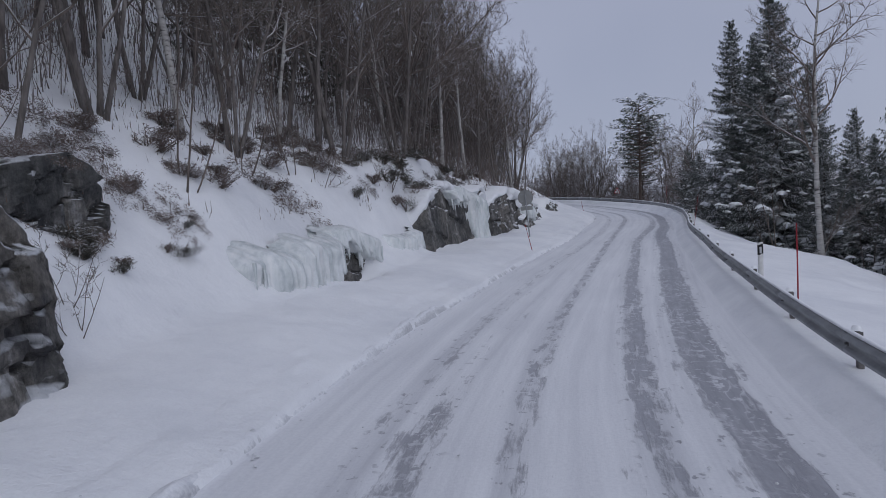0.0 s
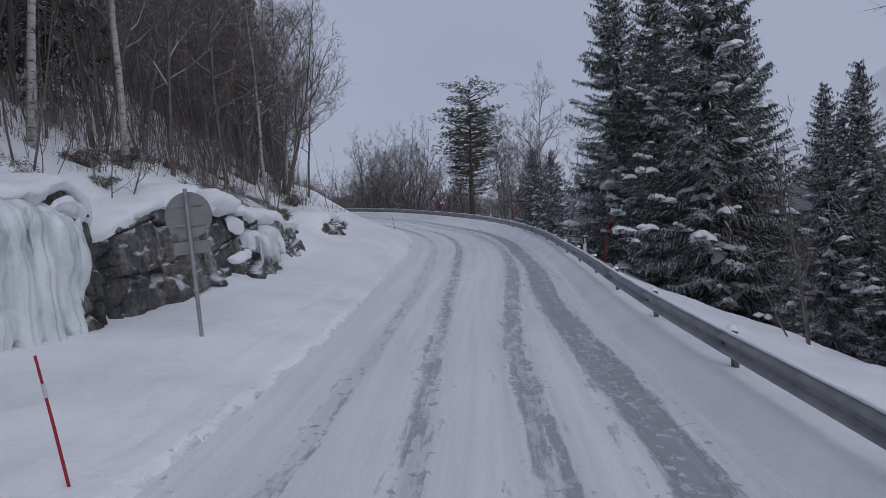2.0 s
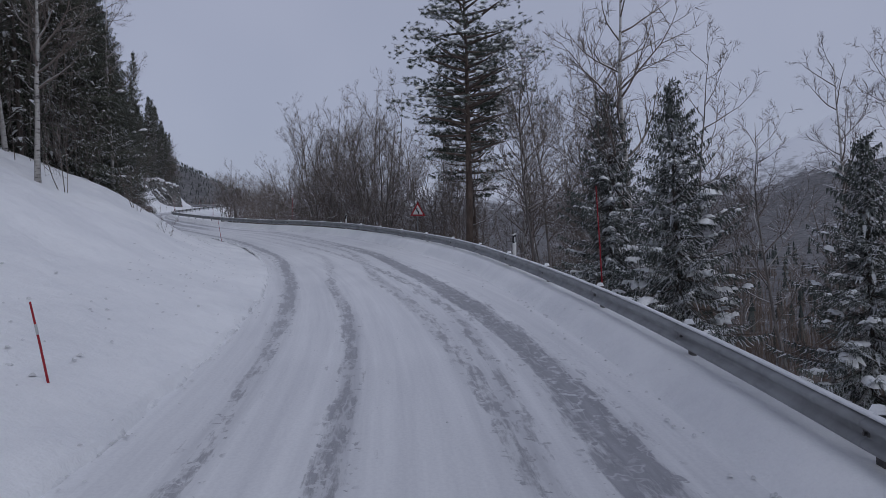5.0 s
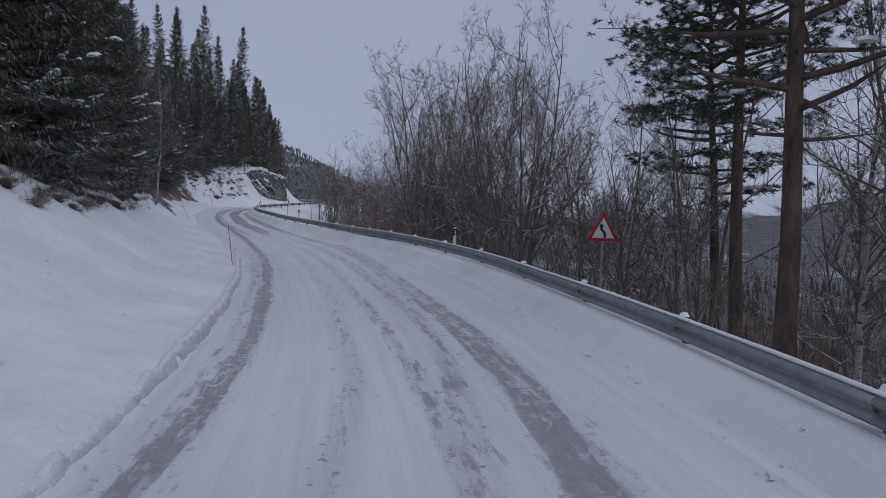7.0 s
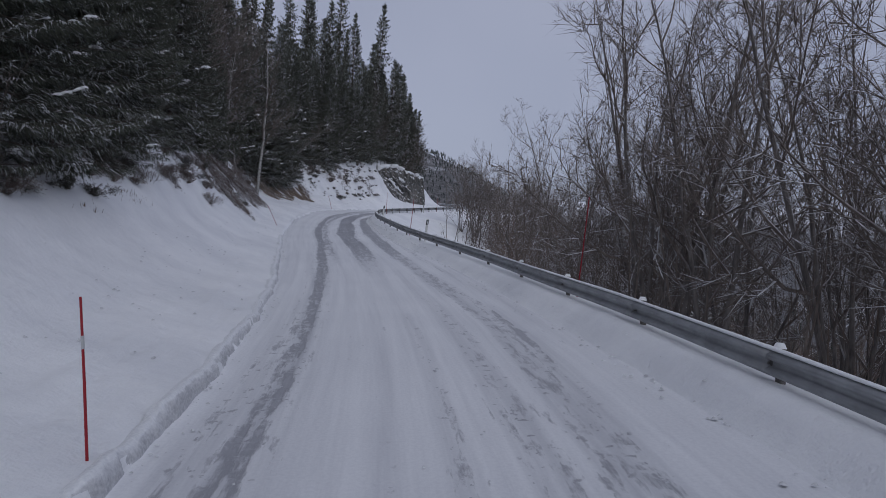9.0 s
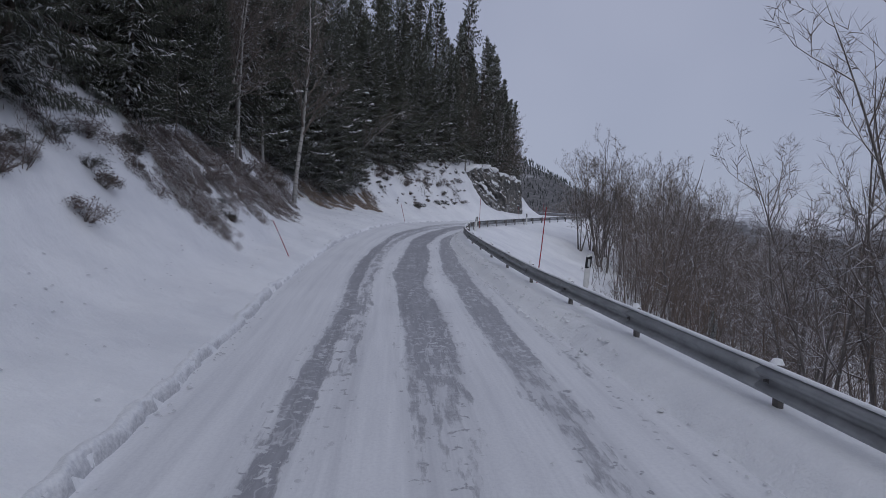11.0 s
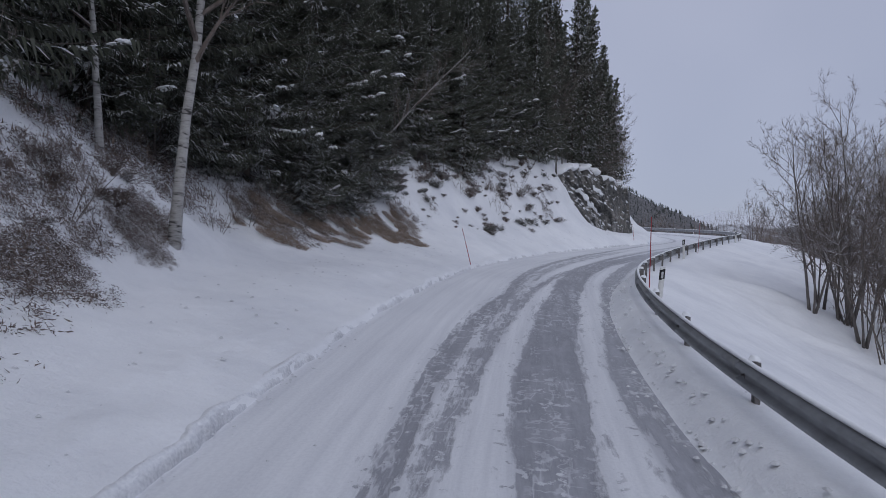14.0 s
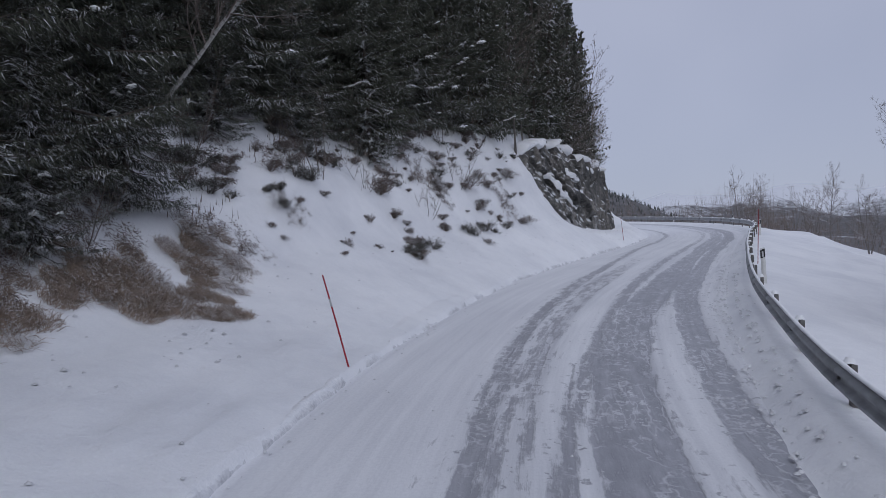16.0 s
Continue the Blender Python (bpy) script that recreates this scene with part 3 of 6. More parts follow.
rut(0.12, [(-60, -0.6), (14, -0.54), (28, -0.7), (42, -0.9), (50, -1.1), (66, -1.02), (78, -1.1), (88, -0.05), (100, 0.0), (114, 0.1), (124, 0.0)],
    [(-60, 0.4), (30, 0.6), (66, 0.7), (80, 0.5), (100, 0.35), (124, 0)])
rut(0.15, [(-60, -1.95), (25, -1.97), (41, -1.8), (51, -2.25), (70, -2.5), (84, -2.15), (90, -1.76), (103, -1.5), (115, -1.33), (133, -1.03), (150, -1.0), (156, -0.95), (163, -0.45), (171, -0.48), (180, -0.72), (201, -2.1), (270, -2.0)],
    [(-60, 0.45), (55, 0.4), (70, 0.6), (84, 0.8), (115, 0.7), (130, 0.9), (200, 0.7), (270, 0.5)])
rut(0.16, [(-60, -1.45), (8, -1.48), (25, -1.2), (45, -1.4)], [(-60, 0.4), (4, 0.4), (7, 0.75), (10, 0.3), (45, 0)])
rut(0.40, [(118, 0.4), (131, 0.62), (137, 0.5), (145, 0.75), (151, 0.55), (155, 0.67), (164, 1.1), (172, 1.3), (181, 1.7), (200, 1.5), (270, 1.4)],
    [(118, 0), (126, 0.5), (131, 0.95), (185, 0.95), (215, 0.6), (270, 0.5)])
rut(0.14, [(120, -0.6), (133, -0.65), (150, -0.62), (160, -0.15), (166, 0.35), (173, 0.85), (180, 0.95), (192, 0.6), (270, 0.4)],
    [(120, 0), (130, 0.55), (160, 0.7), (190, 0.8), (230, 0.4)])
rut(0.26, [(78, -2.4), (84, -2.3), (90, -1.95), (103, -1.68), (115, -1.48), (126, -1.2)], [(78, 0), (84, 0.42), (100, 0.46), (115, 0.4), (126, 0)])
rut(0.10, [(60, 0.9), (72, 1.2), (84, 0.9), (96, 0.7), (114, 0.75)], [(60, 0), (66, 0.6), (90, 0.6), (114, 0.3)])
rut(0.30, [(122, -0.8), (133, -0.85), (150, -0.82), (160, -0.4), (171, -0.1), (182, -0.2), (200, -1.2)], [(122, 0), (131, 0.5), (160, 0.6), (185, 0.6), (200, 0)])
rut(0.12, [(100, 3.0), (116, 3.1), (126, 2.8), (140, 2.75), (156, 2.5), (172, 3.3), (190, 3.1)], [(100, 0), (120, 0.3), (150, 0.45), (190, 0.4)])

RS, RT = np.meshgrid(np.concatenate([np.arange(S_MIN, -2, 1.0), np.arange(-2, 215, 0.3), np.arange(215, S_MAX, 1.0)]), np.linspace(0, 1, 84), indexing="ij")
R_LEFT, R_RIGHT = edge_l(RS) - 0.35, rail_l(RS) - 0.35
RL = R_LEFT + (R_RIGHT - R_LEFT) * RT
WEAR = np.zeros_like(RL)
for width, line, strength in RUTS:
    centre = along(line, RS) + 0.10 * fbm(RS * 0.12, RS * 0 + width * 40, 2, 3)
    w = width * (1 + 0.5 * value_noise(RS * 0.3, RS * 0 + width * 9, 6))
    k = np.clip((w + 0.12 - np.abs(RL - centre)) / 0.14, 0, 1)
    k = np.maximum(k, 0.48 * np.clip(1 - (np.abs(RL - centre) - w) / 0.6, 0, 1))
    WEAR = np.maximum(WEAR, k * along(strength, RS) * (line[0][0] <= RS) * (RS <= line[-1][0]))
HUMP = 0.012 * fbm(RS * 0.5, RL * 3.5, 3, 44) - 0.022 * WEAR
edge_drop = -0.10 * np.clip((0.035 - np.minimum(RT, 1 - RT)) / 0.035, 0, 1)
road = tagged(new("road", grid_mesh("road", sheet(RS, RL, road_z(RS, RL) + HUMP + edge_drop), ROAD)), "snow-packed mountain road with icy wheel ruts", "road", kind="structure")
road.data.attributes.new("wear", "FLOAT", "POINT").data.foreach_set("value", WEAR.ravel().astype(np.float32))
uv = road.data.uv_layers.new(name="UVMap")
loop_vertex = np.empty(len(road.data.loops), np.int32)
road.data.loops.foreach_get("vertex_index", loop_vertex)
uv.data.foreach_set("uv", np.stack([RS.ravel()[loop_vertex], RL.ravel()[loop_vertex]], -1).ravel().astype(np.float32))


# ---- guard rail ----
W_BEAM = [(0.0, -0.155), (-0.012, -0.15), (-0.02, -0.135), (-0.075, -0.105), (-0.08, -0.085), (-0.075, -0.06), (-0.022, -0.03), (-0.018, 0.0), (-0.022, 0.03), (-0.075, 0.06), (-0.08, 0.085), (-0.075, 0.105), (-0.02, 0.135), (-0.012, 0.15), (0.0, 0.155)]
POST_S = [20.87 + 3.72 * k for k in range(-21, 30)]
POST_S += [POST_S[-1] + 3.32 * k for k in range(1, 43)]
BEAM_UP = 0.585


def rail_point(s, side=0.0, up=0.0):
    l = float(rail_l(s)) + side
    p = place(s, l, 0, True)
    return p + Vector((0, 0, up))


def guard_rail():
    rail = thing("guard_rail", "galvanised steel guard rail with snow along its top", "guard rail")
    for k, s in enumerate(POST_S):
        b = Buf()
        turn = Matrix.Rotation(radians(heading(s)), 3, "Z")
        b.box(rail_point(s, 0.09, 0.13), (0.012, 0.10, 1.22), turn)
        for edge in (-0.05, 0.05):
            b.box(rail_point(s, 0.09, 0.13) + turn @ Vector((0.03, edge, 0)), (0.06, 0.012, 1.22), turn)
        post = part("post", b, STEEL_DARK, rail, "weathered steel post")
        b = Buf()
        b.box(rail_point(s, 0.03, BEAM_UP), (0.10, 0.09, 0.18), turn)
        part("spacer", b, STEEL_DARK, post)
        b = Buf()
        b.tube([rail_point(s, -0.005, BEAM_UP), rail_point(s, -0.05, BEAM_UP)], [0.016, 0.016], 6)
        part("bolt", b, STEEL_DARK, post)
        b = Buf()
        top = rail_point(s, 0.09, 0.77)
        ring = [(0.075 * math.cos(a), 0.085 * math.sin(a)) for a in np.linspace(0, 2 * math.pi, 9)[:-1]]
        b.add([tuple(top + turn @ Vector((x, y, -0.015))) for x, y in ring] + [tuple(top + turn @ Vector((x * 0.6, y * 0.6, 0.045))) for x, y in ring], [tuple((j, (j + 1) % 8, 8 + (j + 1) % 8, 8 + j)) for j in range(8)] + [tuple(range(8, 16))])
        part("snow_cap", b, BRANCH_SNOW, post, "small cap of snow", True)
    for k in range(len(POST_S) - 1):
        stations = np.linspace(POST_S[k], POST_S[k + 1] + 0.12, 6)
        for name, material, outline, label in (("beam", STEEL, W_BEAM, "corrugated steel beam"), ("snow", BRANCH_SNOW, [(-0.03, 0.15), (-0.04, 0.165), (-0.02, 0.185), (0.015, 0.185), (0.03, 0.16)], "thin line of snow")):
            b = Buf()
            sheet_side = 0.002 if k % 2 else 0.0
            for s in stations:
                x, y, _, rx, ry = axis(s)
                for dx, dz in outline:
                    lump = 0.012 * float(value_noise(s * 2.1, k * 0.0, 3)) if name == "snow" and dz > 0.16 else 0
                    p = rail_point(s, dx + sheet_side, BEAM_UP + dz + lump)
                    b.v.append(tuple(p))
            n = len(outline)
            for j in range(len(stations) - 1):
                for i in range(n - 1):
                    b.f.append((j * n + i, j * n + i + 1, (j + 1) * n + i + 1, (j + 1) * n + i))
            ob = part(name, b, material, rail, label, True)
            if name == "beam":
                solid = ob.modifiers.new("sheet", "SOLIDIFY")
                solid.thickness = 0.004


guard_rail()


# ---- snow poles, delineators, signs ----
def snow_pole(s, l, length, lean_right, lean_along, stripes):
    """A thin red pole; stripes: heights of its silver bands."""
    at = place(s, l, -0.05)
    ob = thing("snow_pole", "thin red plastic snow pole stuck in the roadside snow", "snow pole", "snow poles along the road")
    ob.matrix_basis = Matrix.Translation(at) @ pose(0, 0, 0, 0, 0, heading(s)) @ pose(0, 0, 0, -lean_along, lean_right, 0)
    b = Buf()
    b.tube([(0, 0, 0), (0.004, 0, length * 0.5), (0, 0, length)], [0.014, 0.013, 0.011], 8)
    part("shaft", b, RED, ob)
    for z in stripes:
        b = Buf()
        b.tube([(0.003, 0, z), (0.003, 0, z + 0.12)], [0.0155, 0.0155], 8)
        part("band", b, SILVER, ob, "silver reflective band")


for s, l, length, right, on, stripes in ((28.4, -3.42, 1.16, -13, 2, (0.8,)), (64.5, -4.28, 0.98, -10, 2, (0.6,)), (105.2, -2.62, 1.52, -6, 2, (1.05,)), (141.0, -3.42, 1.35, -27, 3, (0.8,)), (170.1, -2.72, 1.5, -16, 2, (1.0,)), (205, -3.7, 1.5, -6, 0, (1.0,)), (240, -3.7, 1.5, 3, 0, (1.0,))):
    snow_pole(s, l, length, right, on, stripes)
for s, length, right in ((13.85, 1.7, 1), (43.2, 1.85, 9), (69.7, 2.4, -1), (113.8, 2.3, 4), (135.55, 2.0, 4), (163.5, 2.1, 0), (188, 2.0, 2)):
    snow_pole(s, float(rail_l(s)) + 0.30, length, right, 0, ())


def delineator(s, up, lean=0):
    ob = thing("delineator_post", "white plastic delineator post with black top behind the rail", "delineator", "delineator posts along the rail")
    ob.matrix_basis = Matrix.Translation(place(s, float(rail_l(s)) + 0.34, 0, True)) @ pose(0, 0, 0, 0, lean, heading(s))
    b = Buf()
    ring = [(0.06 * math.cos(a), 0.035 * math.sin(a)) for a in np.linspace(0, 2 * math.pi, 11)[:-1]]
    n = len(ring)
    for z in (-0.3, up - 0.03):
        b.v += [(x, y, z) for x, y in ring]
    b.v += [(x, y * 0.8, up + 0.02 * (x > 0)) for x, y in ring]
    for k in range(2):
        b.f += [(k * n + j, k * n + (j + 1) % n, (k + 1) * n + (j + 1) % n, (k + 1) * n + j) for j in range(n)]
    b.f.append(tuple(range(2 * n, 3 * n)))
    part("body", b, WHITE, ob)
    b = Buf()
    for z in (up - 0.28, up - 0.05):
        b.v += [(x * 1.06, y * 1.08, z + 0.03 * (x > 0)) for x, y in ring]
    b.f = [(j, (j + 1) % n, n + (j + 1) % n, n + j) for j in range(n)]
    black = part("band", b, BLACK, ob, "black band")
    b = Buf()
    b.box((0, -0.042, up - 0.165), (0.045, 0.008, 0.15))
    part("reflector", b, SILVER, black)


for s, up, lean in ((17.9, 1.27, 1), (47.5, 1.12, 3), (77.05, 1.3, 2), (102.5, 1.28, 2), (132.0, 1.3, 4), (160.5, 1.12, 4), (182, 1.2, -2), (207, 1.1, 0), (226, 1.1, 0), (243, 1.1, 0)):
    delineator(s, up, lean)


def rounded_triangle(side, r, n=5):
    """Corner-rounded triangle standing on its base, centred."""
    h = side * math.sqrt(3) / 2
    inner = [(-side / 2 + r * 1.732, -h / 3 + r), (side / 2 - r * 1.732, -h / 3 + r), (0, 2 * h / 3 - 2 * r)]
    out = []
    for k, (cx, cz) in enumerate(inner):
        for t in np.linspace(0, 120, n):
            a = radians(210 + 120 * k + t)
            out.append((cx + r * math.cos(a), cz + r * math.sin(a)))
    return out


def plate(b, outline, y, thick):
    n = len(outline)
    b.v += [(x, y, z) for x, z in outline] + [(x, y + thick, z) for x, z in outline]
    b.f += [tuple(range(n)), tuple(range(2 * n - 1, n - 1, -1))] + [(j, n + j, n + (j + 1) % n, (j + 1) % n) for j in range(n)]


def warning_sign(s, l, up):
    ob = thing("warning_sign", "red-bordered triangular double-bend warning sign on a grey post", "road sign")
    base = place(s, l)
    head = place(s, l, up, True).z - base.z
    ob.matrix_basis = Matrix.Translation(base) @ pose(0, 0, 0, 0, 2, heading(s) - 4)
    b = Buf()
    b.tube([(0, 0.04, -0.4), (0, 0.04, head + 0.3)], [0.03, 0.03], 10)
    part("post", b, STEEL, ob)
    b = Buf()
    plate(b, [(x, z + head) for x, z in rounded_triangle(1.02, 0.045)], 0.0, 0.012)
    panel = part("panel", b, SIGN_RED, ob, "red triangular panel")
    b = Buf()
    plate(b, [(x, z + head) for x, z in rounded_triangle(0.70, 0.025)], -0.004, 0.003)
    part("face", b, WHITE, panel, "pale face inside the border")
    b = Buf()
    plate(b, [(1.25 * x, 1.25 * z + head - 0.01) for x, z in ((0.01, -0.135), (0.065, -0.135), (0.065, -0.02), (-0.02, 0.06), (-0.02, 0.10), (0.015, 0.10), (-0.047, 0.19), (-0.11, 0.10), (-0.075, 0.10), (-0.075, 0.035), (0.01, -0.045))], -0.008, 0.003)
    part("bend_arrow", b, BLACK, panel, "black double-bend arrow")
    for z in (-0.12, 0.12):
        b = Buf()
        b.box((0, 0.03, head + z), (0.10, 0.03, 0.03))
        part("clamp", b, STEEL, ob)


warning_sign(96.34, 7.47, 1.53)


def round_sign(s, l, up):
    ob = thing("round_sign", "grey back of a round road sign with a small plate below", "road sign")
    base = place(s, l)
    head = place(s, l, up, True).z - base.z
    ob.matrix_basis = Matrix.Translation(base) @ pose(0, 0, 0, 0, -3.5, heading(s) + 6)
    b = Buf()
    b.tube([(0, -0.03, -0.4), (0, -0.03, head + 0.42)], [0.032, 0.032], 10)
    part("post", b, STEEL, ob)
    b = Buf()
    plate(b, [(0.37 * math.cos(a), head + 0.37 * math.sin(a)) for a in np.linspace(0, 2 * math.pi, 33)[:-1]], 0.012, 0.012)
    disc = part("disc", b, SIGN_BACK, ob, "round grey back of the panel")
    for z in (-0.16, 0.16):
        b = Buf()
        b.box((0, 0.0, head + z), (0.50, 0.02, 0.035))
        part("brace", b, STEEL, disc)
    b = Buf()
    plate(b, [(x, head + z) for x, z in ((-0.29, -0.62), (0.29, -0.62), (0.29, -0.42), (-0.29, -0.42))], 0.012, 0.01)
    part("lower_plate", b, SIGN_BACK, ob, "small rectangular plate")


round_sign(33.8, -4.5, 2.28)


# ---- bedrock and ice ----
def cells(u, v, seed):
    """Broken blocks: each cell of a jittered grid stands at its own depth and tilt, with a crack round it."""
    iu, iv = np.floor(u), np.floor(v)
    near, second, step = np.full(u.shape, 9.0), np.full(u.shape, 9.0), np.zeros(u.shape)
    for a in (-1, 0, 1):
        for b in (-1, 0, 1):
            cu, cv = iu + a, iv + b
            du, dv = u - cu - 0.15 - 0.7 * hash2(cu, cv, seed), v - cv - 0.15 - 0.7 * hash2(cu, cv, seed + 1)
            d = np.maximum(np.abs(du), np.abs(dv)) + 0.25 * (np.abs(du) + np.abs(dv))
            level = hash2(cu, cv, seed + 2) - 0.5 + 0.7 * du * (hash2(cu, cv, seed + 3) - 0.5) - 0.5 * dv * (hash2(cu, cv, seed + 4) - 0.25)
            closer = d < near
            second = np.where(closer, near, np.minimum(second, d))
            step, near = np.where(closer, level, step), np.where(closer, d, near)
    return step - 0.55 * np.clip(0.07 - (second - near), 0, 1) / 0.07


def blocky(s, h, seed, block, slant):
    """Relief of broken rock: blocks of that length and height along slanting beds, smaller ones on them, and fine noise."""
    c, q = math.cos(radians(slant)), math.sin(radians(slant))
    u, v = s * c - h * q + 0.35 * fbm(s * 0.5, h * 0.5, 2, seed + 9), s * q + h * c + 0.25 * fbm(s * 0.4, h * 0.7, 2, seed + 5)
    return cells(u / block[0], v / block[1], seed) + 0.20 * cells(u / block[0] * 2.7, v / block[1] * 2.3, seed + 20) + 0.26 * fbm(s * 2.6, h * 3.2, 4, seed + 17)


def rock_wall(label, s0, s1, foot, top, h0, h1, seed, depth=0.5, wide=(0.8, 2.2), block=(1.2, 0.6), slant=0.0, cap=0.35, ledges=(), blunt=1.0):
    """Rock face along the road, of slabs parted by upright joints, with a cap of snow: foot and top give its distance from the road's line at height h0 and h1 (pairs along s)."""
    r = random.Random(seed)
    face = thing("rock_face", label, "rock face", "rock faces along the bank")

    def surface(ss, tt, lift=0.0, proud=0.0):
        low, high = along(h0, ss), along(h1, ss) + lift + 0.35 * fbm(ss * 0.7, ss * 0, 3, seed + 50)
        hh = low + (high - low) * tt
        out = depth * blocky(ss, hh, seed, block, slant) + 0.07 * fbm(ss * 2.3, hh * 1.7, 5, seed + 51)
        fade = np.clip(np.minimum(ss - s0, s1 - ss) / 0.7, 0, 1)
        l = along(foot, ss) + (along(top, ss) - along(foot, ss)) * tt + out + proud - blunt * (1 - fade) ** 2
        return l, hh - blunt * (1 - fade) ** 2 * 0.8

    a = s0
    while a < s1 - 0.2:
        b = min(a + r.uniform(*wide), s1)
        cols = np.concatenate([[a], np.linspace(a, b, max(5, int((b - a) / 0.065))), [b]])
        ss, tt = np.meshgrid(cols, np.concatenate([np.linspace(0, 1, 56), [1.0]]), indexing="ij")
        l, hh = surface(ss, tt, r.uniform(-0.15, 0.05), r.uniform(-0.12, 0.10) * depth)
        l[[0, -1]] -= 0.5
        l[[1, -2]] -= 0.04
        l[:, -1] -= 0.8
        part("slab", grid_buf(sheet(ss, l, road_z(ss, l) + hh)), BEDROCK, face, "", True)
        a = b
    if not cap:                              # bare top
        return face
    # snow lying over the top edge, ragged below
    ss, tt = np.meshgrid(np.arange(s0, s1, 0.09), np.linspace(0, 1, 16), indexing="ij")
    edge, high = surface(ss, np.ones_like(ss))
    fringe = cap * np.clip(0.5 + 1.5 * fbm(ss * 0.9, ss * 0, 3, seed + 41) + 0.3 * value_noise(ss * 5, ss * 0, seed + 42), 0.05, 2.2) + min(0.16, cap)
    drape, back = np.clip(1 - tt / 0.45, 0, 1), np.clip((tt - 0.45) / 0.55, 0, 1)
    l = edge + 0.06 + 0.16 * fbm(ss * 1.8, tt * 4, 3, seed + 43) + 0.10 * np.sin(np.pi * drape) - 0.10 * drape ** 2 - 1.5 * back ** 1.3 - 0.12 * (drape > 0.98)
    z = road_z(ss, l) + high - fringe * drape ** 0.9 + min(0.09, 0.5 * cap) * np.sin(np.pi * np.clip(tt / 0.9, 0, 1)) + 0.12 * fbm(ss * 2.2, tt * 4, 4, seed + 44) + 0.05 * fbm(ss * 7, tt * 9, 3, seed + 45) + 0.25 * back
    tagged(part("snow_cap", grid_buf(sheet(ss, l, z)), SNOW, face, "ragged cap of snow over the rock", True), kind="stuff")
    # cushions of snow caught on ledges: middle, height on the face, length, drop, slant
    for k, (mid, level, length, drop, slant) in enumerate(ledges):
        x, tt = np.meshgrid(np.linspace(-1, 1, int(length / 0.06)), np.linspace(0, 1, 18), indexing="ij")
        ss = mid + 0.5 * length * x
        round_end = np.sqrt(np.clip(1 - x ** 2, 0, 1)) * np.clip(1.0 + 0.7 * fbm(ss * 2.2, ss * 0, 3, seed + 60 + k), 0.3, 1.8)
        low, high = along(h0, ss), along(h1, ss)
        aim = float(along(h0, mid) + (along(h1, mid) - along(h0, mid)) * level) + slant * (ss - mid)
        l, hh = surface(ss, np.clip((aim - low) / (high - low), 0, 1))
        turn = np.pi * tt
        out = 0.13 * np.sin(turn) * round_end + 0.08 * fbm(ss * 3, tt * 4, 4, seed + 70 + k) - 0.09
        z = road_z(ss, l) + hh + np.where(tt > 0.5, 0.10, drop) * -np.cos(turn) * round_end + 0.04 * fbm(ss * 3, tt * 3, 3, seed + 80 + k)
        tagged(part("ledge_snow", grid_buf(sheet(ss, l + out, z)), SNOW, face, "cushion of snow on a ledge", True), kind="stuff")
    return face


def grid_buf(points):
    rows, cols = points.shape[:2]
    b = Buf()
    b.v = [tuple(p) for p in points.reshape(-1, 3)]
    b.f = [(i * cols + j, i * cols + j + 1, (i + 1) * cols + j + 1, (i + 1) * cols + j) for i in range(rows - 1) for j in range(cols - 1)]
    return b


rock_wall("dark broken bedrock with snow dusted on its ledges", -6, 7.5, [(-6, -5.0), (6, -5.25), (7.5, -5.7)], [(-6, -5.7), (6, -5.7), (7.5, -5.95)], [(-6, 0.0), (10, 0.0)], [(-6, 3.4), (5.5, 3.1), (6.6, 2.8), (7.5, 2.2)], 3, 0.34, (1.0, 2.4), (1.1, 0.55), -8, 0, (), 0.35)
rock_wall("mossy rock ledge jutting out of the snowy bank", 8.0, 10.9, [(8, -7.55), (10.9, -7.8)], [(8, -7.2), (10.9, -7.7)], [(8, 1.9), (10.9, 2.0)], [(8, 3.5), (9.6, 3.3), (10.9, 2.8)], 5, 0.30, (0.8, 1.6), (1.0, 0.5), -25, 0)
rock_wall("grey-green bedrock behind hanging ice above roadside snow", 14.2, 19.5, [(10, -6.2), (19.5, -6.45)], [(10, -6.4), (19.5, -6.7)], [(10, 0.0), (19.5, 0.1)], [(10, 1.5), (19.5, 1.4)], 8, 0.2)
rock_wall("dark streaked bedrock wall topped with snow", 25.0, 35.6, [(22, -6.5), (25, -6.75), (33, -6.75), (36, -6.55)], [(22, -6.75), (25, -7.1), (33, -7.1), (36, -6.9)], [(22, 0.0), (36, 0.1)], [(25, 2.0), (26.2, 2.8), (30, 2.95), (33.4, 2.8), (35.6, 2.4)], 14, 0.22, (2.2, 4.0), (2.3, 1.5), 14, 0.42, ((26.6, 0.92, 0.8, 0.16, 0.0), (29.3, 0.92, 1.6, 0.22, 0.0), (30.6, 0.80, 0.7, 0.16, 0.1), (34.4, 0.90, 1.0, 0.30, 0.0)))
rock_wall("low brown bedrock with snow over its broken ledges", 35.2, 46.8, [(35, -6.5), (38, -6.4), (40.5, -5.9), (46, -6.1)], [(35, -6.95), (38, -6.95), (40.5, -6.45), (46, -6.6)], [(35, 0.1), (46, 0.2)], [(35, 2.1), (37, 2.3), (39, 2.7), (41, 2.4), (44, 1.9), (45.4, 1.7), (46.8, 1.4)], 17, 0.40, (1.2, 2.6), (1.7, 0.85), -7, 0.22, ((36.4, 0.80, 1.2, 0.25, -0.1), (38.9, 0.88, 1.5, 0.36, 0.0), (40.6, 0.44, 1.8, 0.16, 0.12), (40.9, 0.84, 1.2, 0.36, 0.0), (43.4, 0.86, 1.5, 0.26, -0.05), (45.0, 0.86, 1.4, 0.22, -0.1)))
